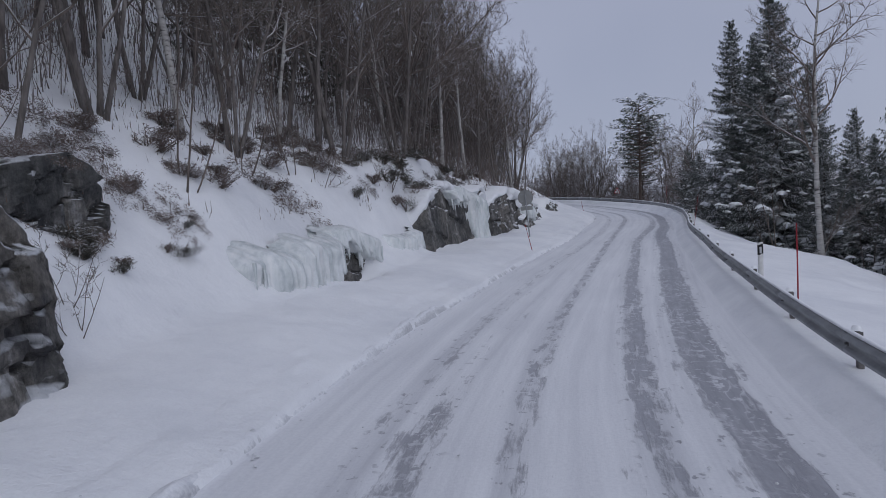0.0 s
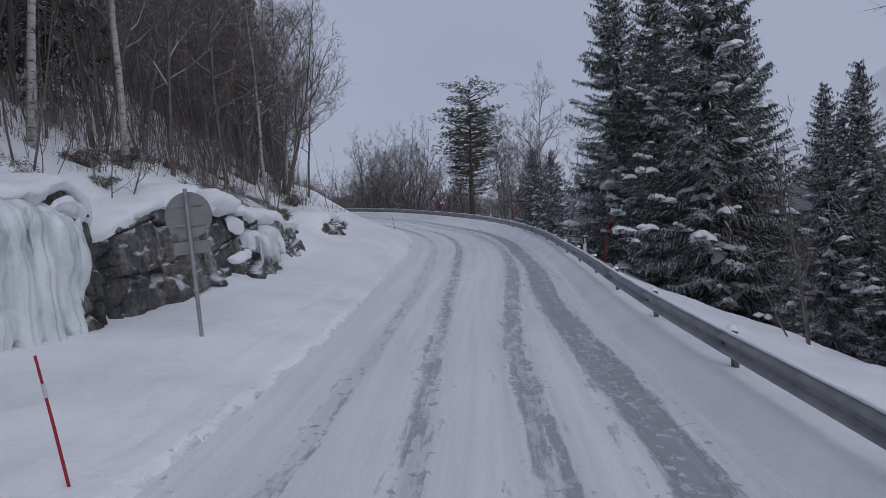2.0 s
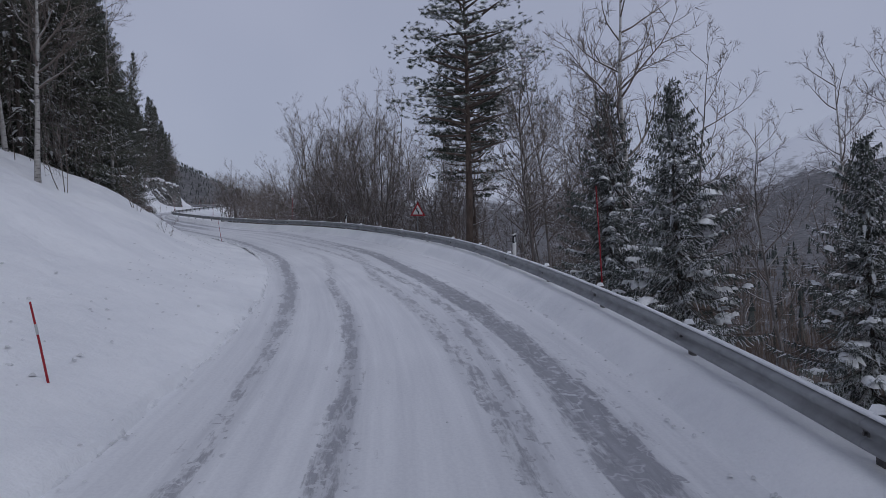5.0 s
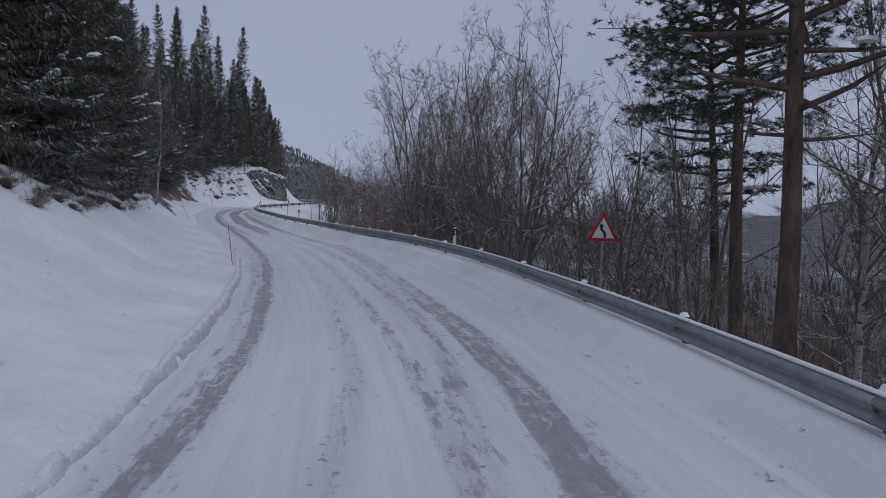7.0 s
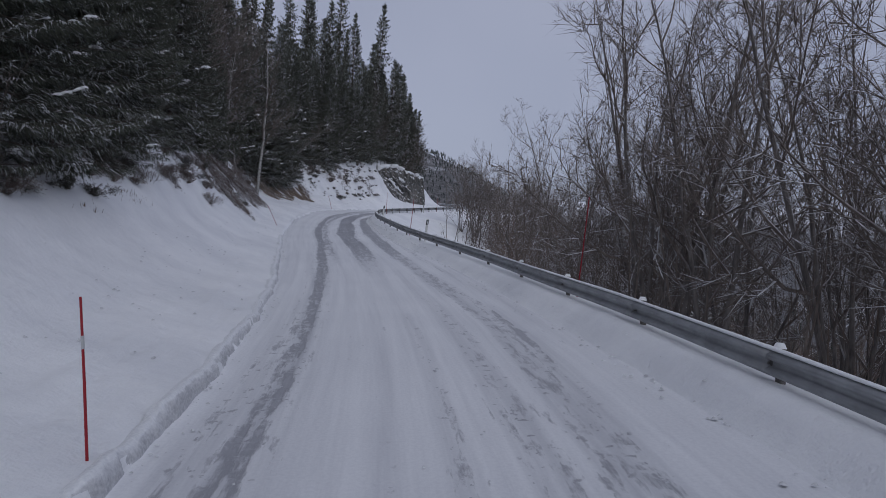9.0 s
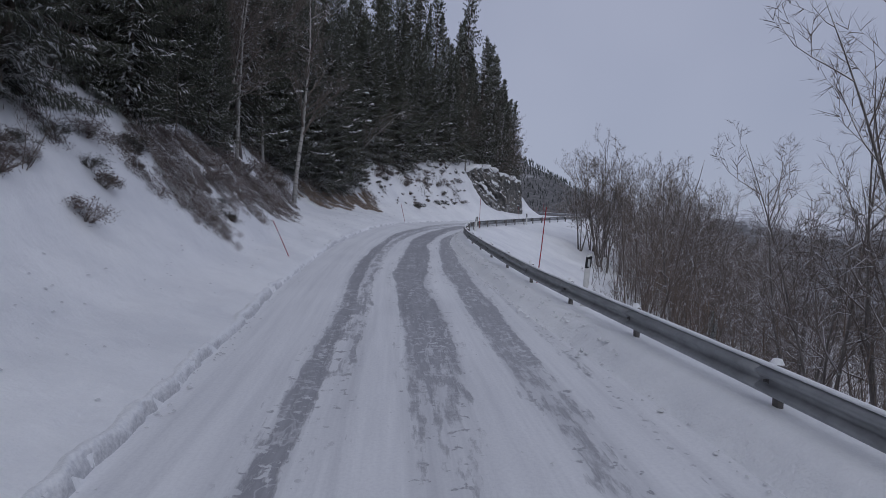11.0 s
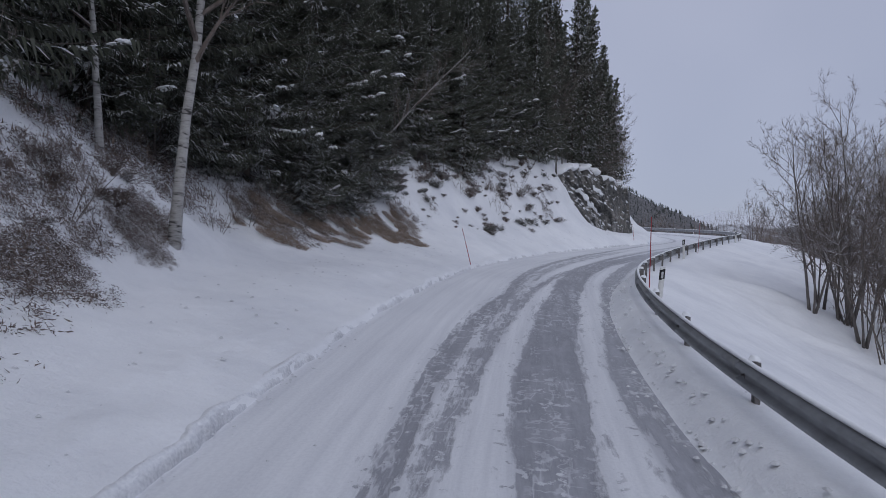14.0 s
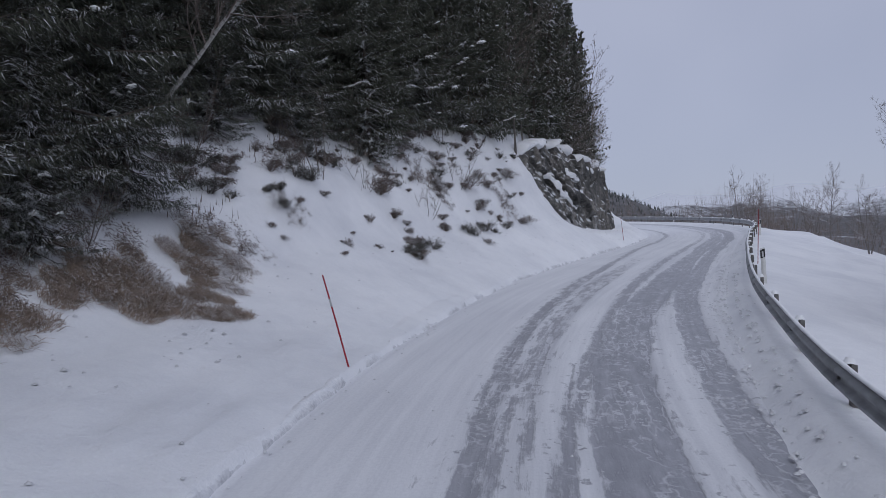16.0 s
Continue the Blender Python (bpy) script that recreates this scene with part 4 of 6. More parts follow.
rock_wall("small snow-capped rock at the end of the cutting", 50.2, 54.4, [(50, -5.5), (55, -5.6)], [(50, -6.3), (55, -6.3)], [(50, 0.5), (55, 0.5)], [(50, 1.5), (52, 1.7), (55, 1.3)], 22, 0.4, (0.8, 1.6), (0.9, 0.4), 0, 0.2)
rock_wall("steep dark bedrock outcrop with snow on its slanting slabs", 196.5, 206.5, [(196.5, -6.7), (200, -5.9), (206.5, -5.5)], [(196.5, -7.5), (203, -7.2), (206.5, -6.8)], [(196.5, 3.6), (199, 2.0), (202, 0.9), (206.5, 0.6)], [(196.5, 5.7), (199, 6.3), (203, 6.6), (206.5, 6.3)], 31, 0.75, (2.4, 4.0), (3.2, 0.95), 36, 0.3, ((201.0, 0.80, 7.5, 0.42, -0.42), (199.6, 0.50, 3.6, 0.30, -0.5), (202.8, 0.38, 2.4, 0.22, -0.5), (203.6, 0.93, 3.0, 0.3, -0.3)))
rock_wall("grey columns of upright-jointed bedrock where the road bends", 206.0, 217.0, [(206, -5.5), (212, -5.5), (217, -6.0)], [(206, -6.7), (212, -6.4), (217, -6.8)], [(206, 0.6), (217, 0.6)], [(206, 6.2), (210, 5.7), (214, 5.4), (217, 4.6)], 33, 0.40, (1.6, 3.0), (0.75, 2.6), 3, 0.35, ((208.0, 0.86, 1.6, 0.3, -0.3), (211.0, 0.9, 1.4, 0.3, 0.0)))


def icefall(label, s0, s1, l, low, high, seed, icicles=12, teeth=0.45):
    """A frozen trickle grown together into a fluted, lumpy curtain; low and high are heights along s."""
    rng = random.Random(seed)
    ob = thing("icefall", label, "ice", "frozen water on the rock faces")
    ss, tt = np.meshgrid(np.arange(s0, s1, 0.045), np.concatenate([np.linspace(0, 1, 26), [1.0, 1.0]]), indexing="ij")
    fade = np.clip(np.minimum(ss - s0, s1 - ss) / (0.22 * (s1 - s0)), 0, 1) ** 0.5
    sway = 0.5 * value_noise(ss * 0.8, ss * 0 + 2, seed + 6)
    column = np.abs(np.sin(np.pi * (ss * 1.9 + seed * 0.37 + sway)))
    fine = np.abs(np.sin(np.pi * (ss * 5.7 + 1.5 * sway + seed)))
    long = 0.5 + value_noise(np.floor(ss * 1.9 + seed * 0.37 + sway) + 0.5, ss * 0, seed)
    bottom = along(low, ss) + teeth * (1 - column) * 1.3 + teeth * long * 1.2 + 0.16 * (1 - fine) + (1 - fade) * 0.3
    top = along(high, ss) + 0.40 * value_noise(ss * 1.3, ss * 0, seed + 2)
    hh = top + (np.minimum(bottom, top - 0.1) - top) * tt
    drift = 0.10 * value_noise(hh * 0.9, ss * 0.3, seed + 7)
    flute = 0.20 * np.abs(np.sin(np.pi * (ss * 1.9 + seed * 0.37 + sway + drift))) + 0.10 * np.abs(np.sin(np.pi * (ss * 5.7 + 1.5 * sway + seed + 1.5 * drift)))
    size = np.clip((top - along(low, ss)) / 1.9, 0.25, 1)
    lumps = 0.36 * size * fbm(ss * 0.9, hh * 1.2, 4, seed + 5)
    brow = -0.9 * size * np.clip(1 - tt / 0.34, 0, 1) ** 2
    out = l + flute + lumps + brow + 0.12 * tt - 0.9 * (1 - fade)
    out[:, -2] -= 0.12
    out[:, -1] -= 0.55
    part("curtain", grid_buf(sheet(ss, out, road_z(ss, out) + hh)), ICE, ob, "", True)
    for k in range(icicles):
        s = rng.uniform(s0 + 0.1, s1 - 0.1)
        h = float(along(high, s)) - rng.uniform(0.25, 0.7)
        end = max(float(along(low, s)) - 0.05, h - rng.uniform(0.4, 1.2))
        r = rng.uniform(0.03, 0.08)
        pts = [place(s + rng.uniform(-0.015, 0.015), l + 0.10 + 0.04 * j / 5, h + (end - h) * j / 5, True) for j in range(6)]
        b = Buf()
        b.tube(pts, [r * (0.7 + 0.3 * min(1, j)) * (1 - 0.17 * j) * rng.uniform(0.85, 1.15) for j in range(6)], 7)
        part("icicle", b, ICE, ob, "", True)
    return ob


icefall("white curtain of icicles grown together over a rock ledge", 12.2, 17.0, -6.35, [(10, -0.1), (13, 0.05), (16, 0.3), (17, 0.6)], [(10, 1.65), (17, 1.75)], 1, 12, 0.25)
icefall("icicles hanging over a dark hole in the ice", 16.4, 19.8, -6.5, [(16.4, 0.9), (17.4, 1.0), (18.2, 0.45), (19.8, 0.35)], [(16.4, 1.7), (19.8, 1.65)], 12, 10, 0.35)
icefall("small frozen trickle low on the bank", 21.6, 24.6, -6.8, [(20, 0.45), (25, 0.45)], [(20, 1.15), (25, 1.6)], 7, 5, 0.2)
icefall("tall white icefall running down the rock wall", 31.0, 34.9, -6.9, [(31, 1.5), (32, 0.35), (33, -0.1), (34.4, 0.1), (34.9, 0.6)], [(31, 2.85), (34.9, 2.7)], 3, 16, 0.3)
icefall("rounded ice cushion at the top of the wall", 29.5, 31.3, -6.95, [(29, 2.15), (31.5, 1.95)], [(29, 2.85), (31.5, 2.9)], 5, 6, 0.35)
icefall("thick icicle hanging from the rock edge", 28.3, 28.95, -6.85, [(28.3, 2.3), (28.6, 1.7), (28.95, 2.2)], [(28, 2.95), (29.2, 2.95)], 4, 5, 0.5)
icefall("lumpy ice column on the broken rock", 41.2, 43.2, -6.15, [(41, 0.45), (43.5, 0.6)], [(41, 1.9), (43.5, 1.75)], 6, 8, 0.5)


# ---- crumbly edge of the ploughed snow ----
ES, ET = np.meshgrid(np.arange(-4, 214, 0.055), np.linspace(0, 1, 7), indexing="ij")
bite = 0.10 * fbm(ES * 1.1, ES * 0 + 3.3, 3, 5) + 0.05 * value_noise(ES * 4, ES * 0 + 1.7, 9)
ragged = 0.07 * value_noise(ES * 6.5, ET * 2.5, 61) + 0.05 * value_noise(ES * 15, ET * 4, 62)
crest = 0.02 + along([(0, 0.05), (14, 0.05), (22, 0), (80, 0.02), (88, 0.13), (124, 0.13), (134, 0.07), (150, 0.07), (158, 0.03)], ES) + 0.10 * np.clip(0.25 + value_noise(ES * 0.23, ES * 0, 63) * 1.6 + value_noise(ES * 1.9, ES * 0, 64), 0, 1)
EL = edge_l(ES) + bite + 0.05 - 0.24 * ET + ragged * np.sin(np.pi * np.clip(ET * 1.2, 0, 1))
EH = -0.05 + (crest + 0.06) * np.clip(ET / 0.42, 0, 1) ** 0.7 + 0.02 * value_noise(ES * 9, ET * 5, 65) - np.clip(ET - 0.6, 0, 1) * 0.10
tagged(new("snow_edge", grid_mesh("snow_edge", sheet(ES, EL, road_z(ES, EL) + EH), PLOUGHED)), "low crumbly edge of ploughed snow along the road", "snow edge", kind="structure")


# ---- trees ----
def bent(rng, p, d, length, steps, wander, lift):
    """Points of a limb that starts at p towards d, wanders and lifts."""
    pts, p, d = [Vector(p)], Vector(p), Vector(d).normalized()
    for _ in range(steps):
        d = (d + Vector((rng.uniform(-1, 1), rng.uniform(-1, 1), rng.uniform(-1, 1))) * wander + Vector((0, 0, lift))).normalized()
        p = p + d * (length / steps)
        pts.append(p.copy())
    return pts


def aside(rng, d, angle):
    """A direction that leaves d by an angle."""
    a = d.orthogonal().normalized()
    a.rotate(Matrix.Rotation(rng.uniform(0, 2 * math.pi), 3, d))
    return (d * math.cos(angle) + a * math.sin(angle)).normalized()


def twig(b, rng, p, d, length, width):
    side = d.orthogonal().normalized()
    side.rotate(Matrix.Rotation(rng.uniform(0, 6.28), 3, d))
    n = len(b.v)
    b.v += [tuple(p - side * width), tuple(p + side * width), tuple(p + d * length)]
    b.f.append((n, n + 1, n + 2))


def limb(b, rng, p, d, length, r, level, lift, twigs, crooked=0.17):
    steps = 5 if level == 1 else 2
    pts = bent(rng, p, d, length, steps, crooked, lift)
    b.tube(pts, [r * (1 - 0.85 * k / steps) for k in range(steps + 1)], 4 if level == 1 else 3, False)
    kids = max(4, int(length * (2.6 if level == 1 else 5.0)))
    for k in range(kids):
        u = 0.18 + 0.82 * (k + rng.random()) / kids
        x = min(u * steps, steps - 0.001)
        i = int(x)
        q = pts[i].lerp(pts[i + 1], x - i)
        dd = aside(rng, (pts[i + 1] - pts[i]).normalized(), radians(rng.uniform(28, 60)))
        dd.z += 0.18
        if level < 2:
            limb(b, rng, q, dd.normalized(), length * rng.uniform(0.30, 0.52) * (1.15 - 0.6 * u), r * 0.45 * (1.2 - u * 0.7), level + 1, lift, twigs, crooked)
        else:
            for _ in range(twigs):
                w = aside(rng, dd.normalized(), radians(rng.uniform(5, 45)))
                long = length * rng.uniform(0.22, 0.5) + 0.14
                twig(b, rng, q, w, long, 0.0065 + r * 0.15)
                twig(b, rng, q + w * long * 0.45, aside(rng, w, radians(rng.uniform(25, 50))), long * 0.55, 0.0045)


def bare_tree(name, label, seed, height, stems, bark, spread=0.12, crown=0.35, reach=0.30, limbs=15, twigs=2, girth=0.011, category="tree", group="bare trees", wood=None, crooked=0.17):
    rng = random.Random(seed)
    ob = thing(name, label, category, group)
    trunk, boughs = Buf(), Buf()
    for k in range(stems):
        a = 6.28 * (k + rng.random() * 0.6) / stems
        tilt = spread * (0.4 + rng.random()) * (1 if stems > 1 else 0.5)
        h = height * (1 - 0.28 * rng.random() * (stems > 1))
        pts = bent(rng, (0.12 * math.cos(a) * (stems > 1), 0.12 * math.sin(a) * (stems > 1), -0.3), (tilt * math.cos(a), tilt * math.sin(a), 1), h + 0.3, 9, 0.45 * crooked, 0.03)
        r = h * girth * (0.8 + 0.3 * rng.random()) * (0.8 if stems > 1 else 1)
        if name == "alder" and trunk.v:
            part("trunk", trunk, bark, ob, "", True)
            trunk = Buf()
        trunk.tube(pts, [r * (1.25 if i == 0 else 1) * (1 - 0.93 * (i / 9) ** 1.1) + 0.004 for i in range(10)], 7)
        n = max(2, int(limbs * (1 if stems == 1 else 0.62)))
        for j in range(n):
            u = crown + (0.98 - crown) * (j + rng.random()) / n
            x = u * 9
            i = min(int(x), 8)
            q = pts[i].lerp(pts[i + 1], x - i)
            d = aside(rng, (pts[i + 1] - pts[i]).normalized(), radians(rng.uniform(28, 66)))
            size = h * reach * (1.15 - 0.8 * u) * rng.uniform(0.7, 1.25) + 0.35
            limb(boughs, rng, q, d, size, r * (1 - 0.85 * u) * 0.66 + 0.005, 1, 0.15 if stems > 1 else 0.10, twigs, crooked)
    part("trunk", trunk, bark, ob, "", True)
    part("crown", boughs, wood or BARK_TWIG, ob)
    return ob


def needle_spray(b, rng, p, d, side, length, width, sag):
    """One flat spray of needles, tapering to its tip."""
    up = side.cross(d)
    mid = p + d * length * 0.35 + side * rng.uniform(-0.1, 0.1) * length - Vector((0, 0, sag * 0.25))
    end = p + d * length - Vector((0, 0, sag))
    n = len(b.v)
    w = side * width + up * width * rng.uniform(-0.5, 0.5)
    b.v += [tuple(p), tuple(mid + w), tuple(end), tuple(mid - w)]
    b.f += [(n, n + 1, n + 2, n + 3)]


def needle_twig(b, p, end, side, width):
    """A thin twig of needles as one long blade."""
    n = len(b.v)
    b.v += [tuple(p - side * width), tuple(p + side * width), tuple(end)]
    b.f.append((n, n + 1, n + 2))


def snow_pad(b, rng, pts, width, thick):
    """A cushion of snow lying along a branch."""
    n0, k = len(b.v), len(pts)
    for i, p in enumerate(pts):
        u = i / (k - 1)
        w = width * (0.25 + 0.9 * math.sin(math.pi * (0.15 + 0.75 * u))) * rng.uniform(0.75, 1.25)
        t = (pts[min(i + 1, k - 1)] - pts[max(i - 1, 0)]).normalized()
        side = t.cross(Vector((0, 0, 1))).normalized()
        for x, z in ((-1, -0.35), (-0.7, 0.35), (0, 0.85), (0.7, 0.35), (1, -0.35)):
            b.v.append(tuple(p + side * w * x + Vector((0, 0, thick * (z + rng.uniform(-0.15, 0.15)) - 0.25 * w * abs(x)))))
    for i in range(k - 1):
        for j in range(4):
            a = n0 + i * 5 + j
            b.f.append((a, a + 1, a + 6, a + 5))
    b.f.append(tuple(n0 + j for j in range(5)))
    b.f.append(tuple(n0 + (k - 1) * 5 + 4 - j for j in range(5)))


def two_part_crown(ob, leaves, leaf_material, wood, wood_material):
    """Needles and the branches that bear them, as one crown."""
    n = len(leaves.f)
    leaves.add(wood.v, wood.f)
    crown = part("crown", leaves, leaf_material, ob)
    crown.data.materials.append(wood_material)
    crown.data.polygons.foreach_set("material_index", [0] * n + [1] * (len(leaves.f) - n))
    return crown


def snow_clump(b, rng, p, d, size):
    """Snow lying on a branch: a few rounded lobes grown together, drooping at the rim."""
    up = Vector((0, 0, 1))
    side = d.cross(up).normalized()
    for k in range(rng.randint(3, 5)):
        turn = rng.uniform(-1.0, 1.0)
        way = (d * math.cos(turn) + side * math.sin(turn)).normalized()
        flank = way.cross(up).normalized()
        c = p + d * size * rng.uniform(-0.9, 0.5) + side * size * rng.uniform(-0.6, 0.6)
        r = size * rng.uniform(0.35, 0.75)
        n0 = len(b.v)
        for level, (wide, high) in enumerate(((1.0, -0.42), (0.72, 0.12))):
            for j in range(7):
                a = 6.283 * j / 7
                w = r * wide * rng.uniform(0.8, 1.2)
                x, y = 1.6 * w * math.cos(a), 0.75 * w * math.sin(a)
                b.v.append(tuple(c + way * x + flank * y + up * (r * high * rng.uniform(0.7, 1.3) - 0.35 * max(0, x))))
        b.v.append(tuple(c + up * r * 0.36))
        for j in range(7):
            q = (j + 1) % 7
            b.f += [(n0 + j, n0 + q, n0 + 7 + q, n0 + 7 + j), (n0 + 7 + j, n0 + 7 + q, n0 + 14)]


def spruce(label, seed, height, width, snow, needles, bare=0.06, gap=0.30, group="spruces", step=0.135, blade=0.038, dense=False, fine=False):
    rng = random.Random(seed)
    ob = thing("spruce", label, "tree", group)
    b = Buf()
    pts = bent(rng, (0, 0, -0.4), (0, 0, 1), height + 0.4, 8, 0.012, 0.02)
    r = height * 0.0115
    b.tube(pts, [r * (1 - 0.97 * k / 8) + 0.006 for k in range(9)], 7)
    part("trunk", b, BARK_SPRUCE, ob, "", True)
    crown, white, wood = Buf(), Buf(), Buf()
    up = Vector((0, 0, 1))
    z = height * bare
    while z < height * 0.985:
        u = z / height
        reach = width * (1 - u) ** 0.85 * (0.6 + 0.4 * min(1, (u - bare + 0.05) * 6)) + 0.10
        count = (7 if dense else 6) if reach > 0.6 else 4
        turn = rng.random() * 6.28
        for k in range(count):
            L = reach * rng.uniform(0.5, 1.15)
            a = turn + 6.28 * k / count + rng.uniform(-0.35, 0.35)
            out = Vector((math.cos(a), math.sin(a), 0))
            across = out.cross(up)
            root = up * (z + rng.uniform(-0.5, 0.5) * gap)
            slope = 0.55 * u - 0.34 + rng.uniform(-0.24, 0.20)
            n = max(4, int(L / step))
            bow = rng.uniform(-0.12, 0.12)
            line = [root + out * L * i / n + across * bow * L * (i / n) ** 2 + up * (L * (slope * i / n - 0.30 * i / n * (1 - i / n) + 0.16 * (i / n) ** 2)) for i in range(n + 1)]
            if L > 0.9:
                wood.tube([line[0], line[n // 2], line[-1]], [0.012 + L * 0.006, 0.008 + L * 0.003, 0.003], 3, False)
            for i in range(1, n + 1):
                t = i / n
                d = (line[i] - line[i - 1]).normalized()
                size = (0.17 * L * (1.05 - 0.75 * t) * min(1, 0.35 + 1.6 * t) + 0.14) * rng.uniform(0.55, 1.45)
                for sign in (-1, 1):
                    way = (d * rng.uniform(0.35, 1.1) + across * sign * rng.uniform(0.5, 1.0)).normalized()
                    end = line[i] + way * size - up * size * rng.uniform(0.15, 0.70)
                    flat = way.cross(up).normalized()
                    needle_twig(crown, line[i], end, (flat + up * rng.uniform(-0.6, 0.6)).normalized(), blade * rng.uniform(0.8, 1.2) + 0.015 * size)
                    for side in (-1, 1, -0.4, 0.4) if fine else (-1, 1) if dense else ():
                        q = line[i] + (end - line[i]) * rng.uniform(0.15, 0.8)
                        needle_twig(crown, q, q + (way * 0.5 + d * 0.6 * side + way.cross(up) * 0.5 * side).normalized() * (0.09 + 0.25 * size) - up * rng.uniform(0.02, 0.10), flat, blade * 0.8)
                    hang = line[i] + way * size * rng.uniform(0.1, 0.8)
                    needle_twig(crown, hang, hang + d * 0.12 * size + way * 0.15 * size - up * (0.12 + 0.4 * size) * rng.uniform(0.5, 1.3), d, blade * 0.9)
            needle_twig(crown, line[-2], line[-1] + (line[-1] - line[-2]).normalized() * (0.12 + 0.05 * L), across, blade)
            if L > 0.45 and rng.random() < snow * (1.2 - 0.7 * u) * (0.55 + 0.75 * math.sin(2.0 * a + 0.8 * z + seed)):
                t = rng.uniform(0.55, 1.0)
                for _ in range(1 + int(rng.random() * (1.6 if snow > 0.5 else 3.5) * min(L, 2.2))):
                    i = max(1, min(n, int(t * n)))
                    d = (line[i] - line[i - 1]).normalized()
                    size = (0.07 + (0.075 if dense else 0.055) * min(L, 2.6)) * rng.uniform(0.5, 1.0) * (rng.choice((0.8, 1.0, 1.7)) if snow > 0.5 else rng.choice((0.35, 0.5, 0.8)))
                    snow_clump(white, rng, line[i] + up * 0.03 + across * rng.uniform(-0.6, 0.6) * size, (d + across * rng.uniform(-0.8, 0.8)).normalized(), size)
                    t = t + rng.choice((-1, 1)) * rng.uniform(0.08, 0.22)
        for _ in range(16 if fine else 8):     # twigs near the trunk
            a = rng.random() * 6.28
            out = Vector((math.cos(a), math.sin(a), 0))
            p = out * reach * rng.uniform(0.08, 0.5) + up * (z + rng.uniform(-0.5, 0.5) * gap)
            needle_twig(crown, p, p + out * reach * 0.22 - up * rng.uniform(0.15, 0.5), out.cross(up), blade * (1.5 if fine else 2.0))
        z += gap * rng.uniform(0.75, 1.2) * (0.55 + 0.6 * (1 - u))
    two_part_crown(ob, crown, needles, wood, BARK_SPRUCE)
    if white.v:
        tagged(part("branch_snow", white, BRANCH_SNOW, ob, "ragged lumps of snow on the branches", True), kind="stuff")
    return ob


def pine(label, seed, height, first, width):
    rng = random.Random(seed)
    ob = thing("pine", label, "tree", "pines")
    b = Buf()
    pts = bent(rng, (0, 0, -0.5), (0.02, 0, 1), height + 0.5, 9, 0.03, 0.03)
    r = height * 0.0135
    b.tube(pts, [r * (1.25 if k == 0 else 1) * (1 - 0.85 * (k / 9) ** 1.3) for k in range(10)], 9)
    part("trunk", b, BARK_PINE, ob, "", True)
    wood, needles, white = Buf(), Buf(), Buf()
    for k in range(60):
        u = first + (0.985 - first) * ((k + rng.random()) / 60) ** 0.8
        x = u * 9
        i = min(int(x), 8)
        q = pts[i].lerp(pts[i + 1], x - i)
        L = width * (0.2 + 0.8 * math.sin(math.pi * (0.14 + 0.72 * (u - first) / (1 - first)))) * rng.uniform(0.6, 1.15)
        a = k * 2.4 + rng.uniform(-0.4, 0.4)
        d = Vector((math.cos(a), math.sin(a), -0.02 + 0.5 * (u - first)))
        line = bent(rng, q, d, L, 5, 0.13, 0.03)
        wood.tube(line, [0.018 * L + 0.012, 0.015 * L + 0.01, 0.012 * L + 0.008, 0.012, 0.009, 0.006], 4, False)
        bare = rng.random() < 0.45 and u < first + 0.18
        for j in range(2 if bare else 30):
            t = 1 - 0.62 * rng.random() ** 1.3
            i2 = min(int(t * 5), 4)
            c = line[i2].lerp(line[i2 + 1], t * 5 - i2) + Vector((rng.uniform(-1, 1), rng.uniform(-1, 1), rng.uniform(-0.10, 0.22))) * 0.38 * L ** 0.5
            for _ in range(32):
                w = Vector((rng.uniform(-1, 1), rng.uniform(-1, 1), rng.uniform(-0.35, 1.0))).normalized()
                needle_spray(needles, rng, c, w, w.orthogonal().normalized(), rng.uniform(0.10, 0.20), 0.009, 0.02)
            if rng.random() < 0.07:
                snow_pad(white, rng, [c + Vector((-0.18, 0, 0.12)), c + Vector((0, 0.03, 0.15)), c + Vector((0.18, 0, 0.12))], 0.12, 0.07)
    two_part_crown(ob, needles, NEEDLE_PINE, wood, BARK_PINE)
    tagged(part("branch_snow", white, BRANCH_SNOW, ob, "patches of snow in the crown", True), kind="stuff")
    return ob


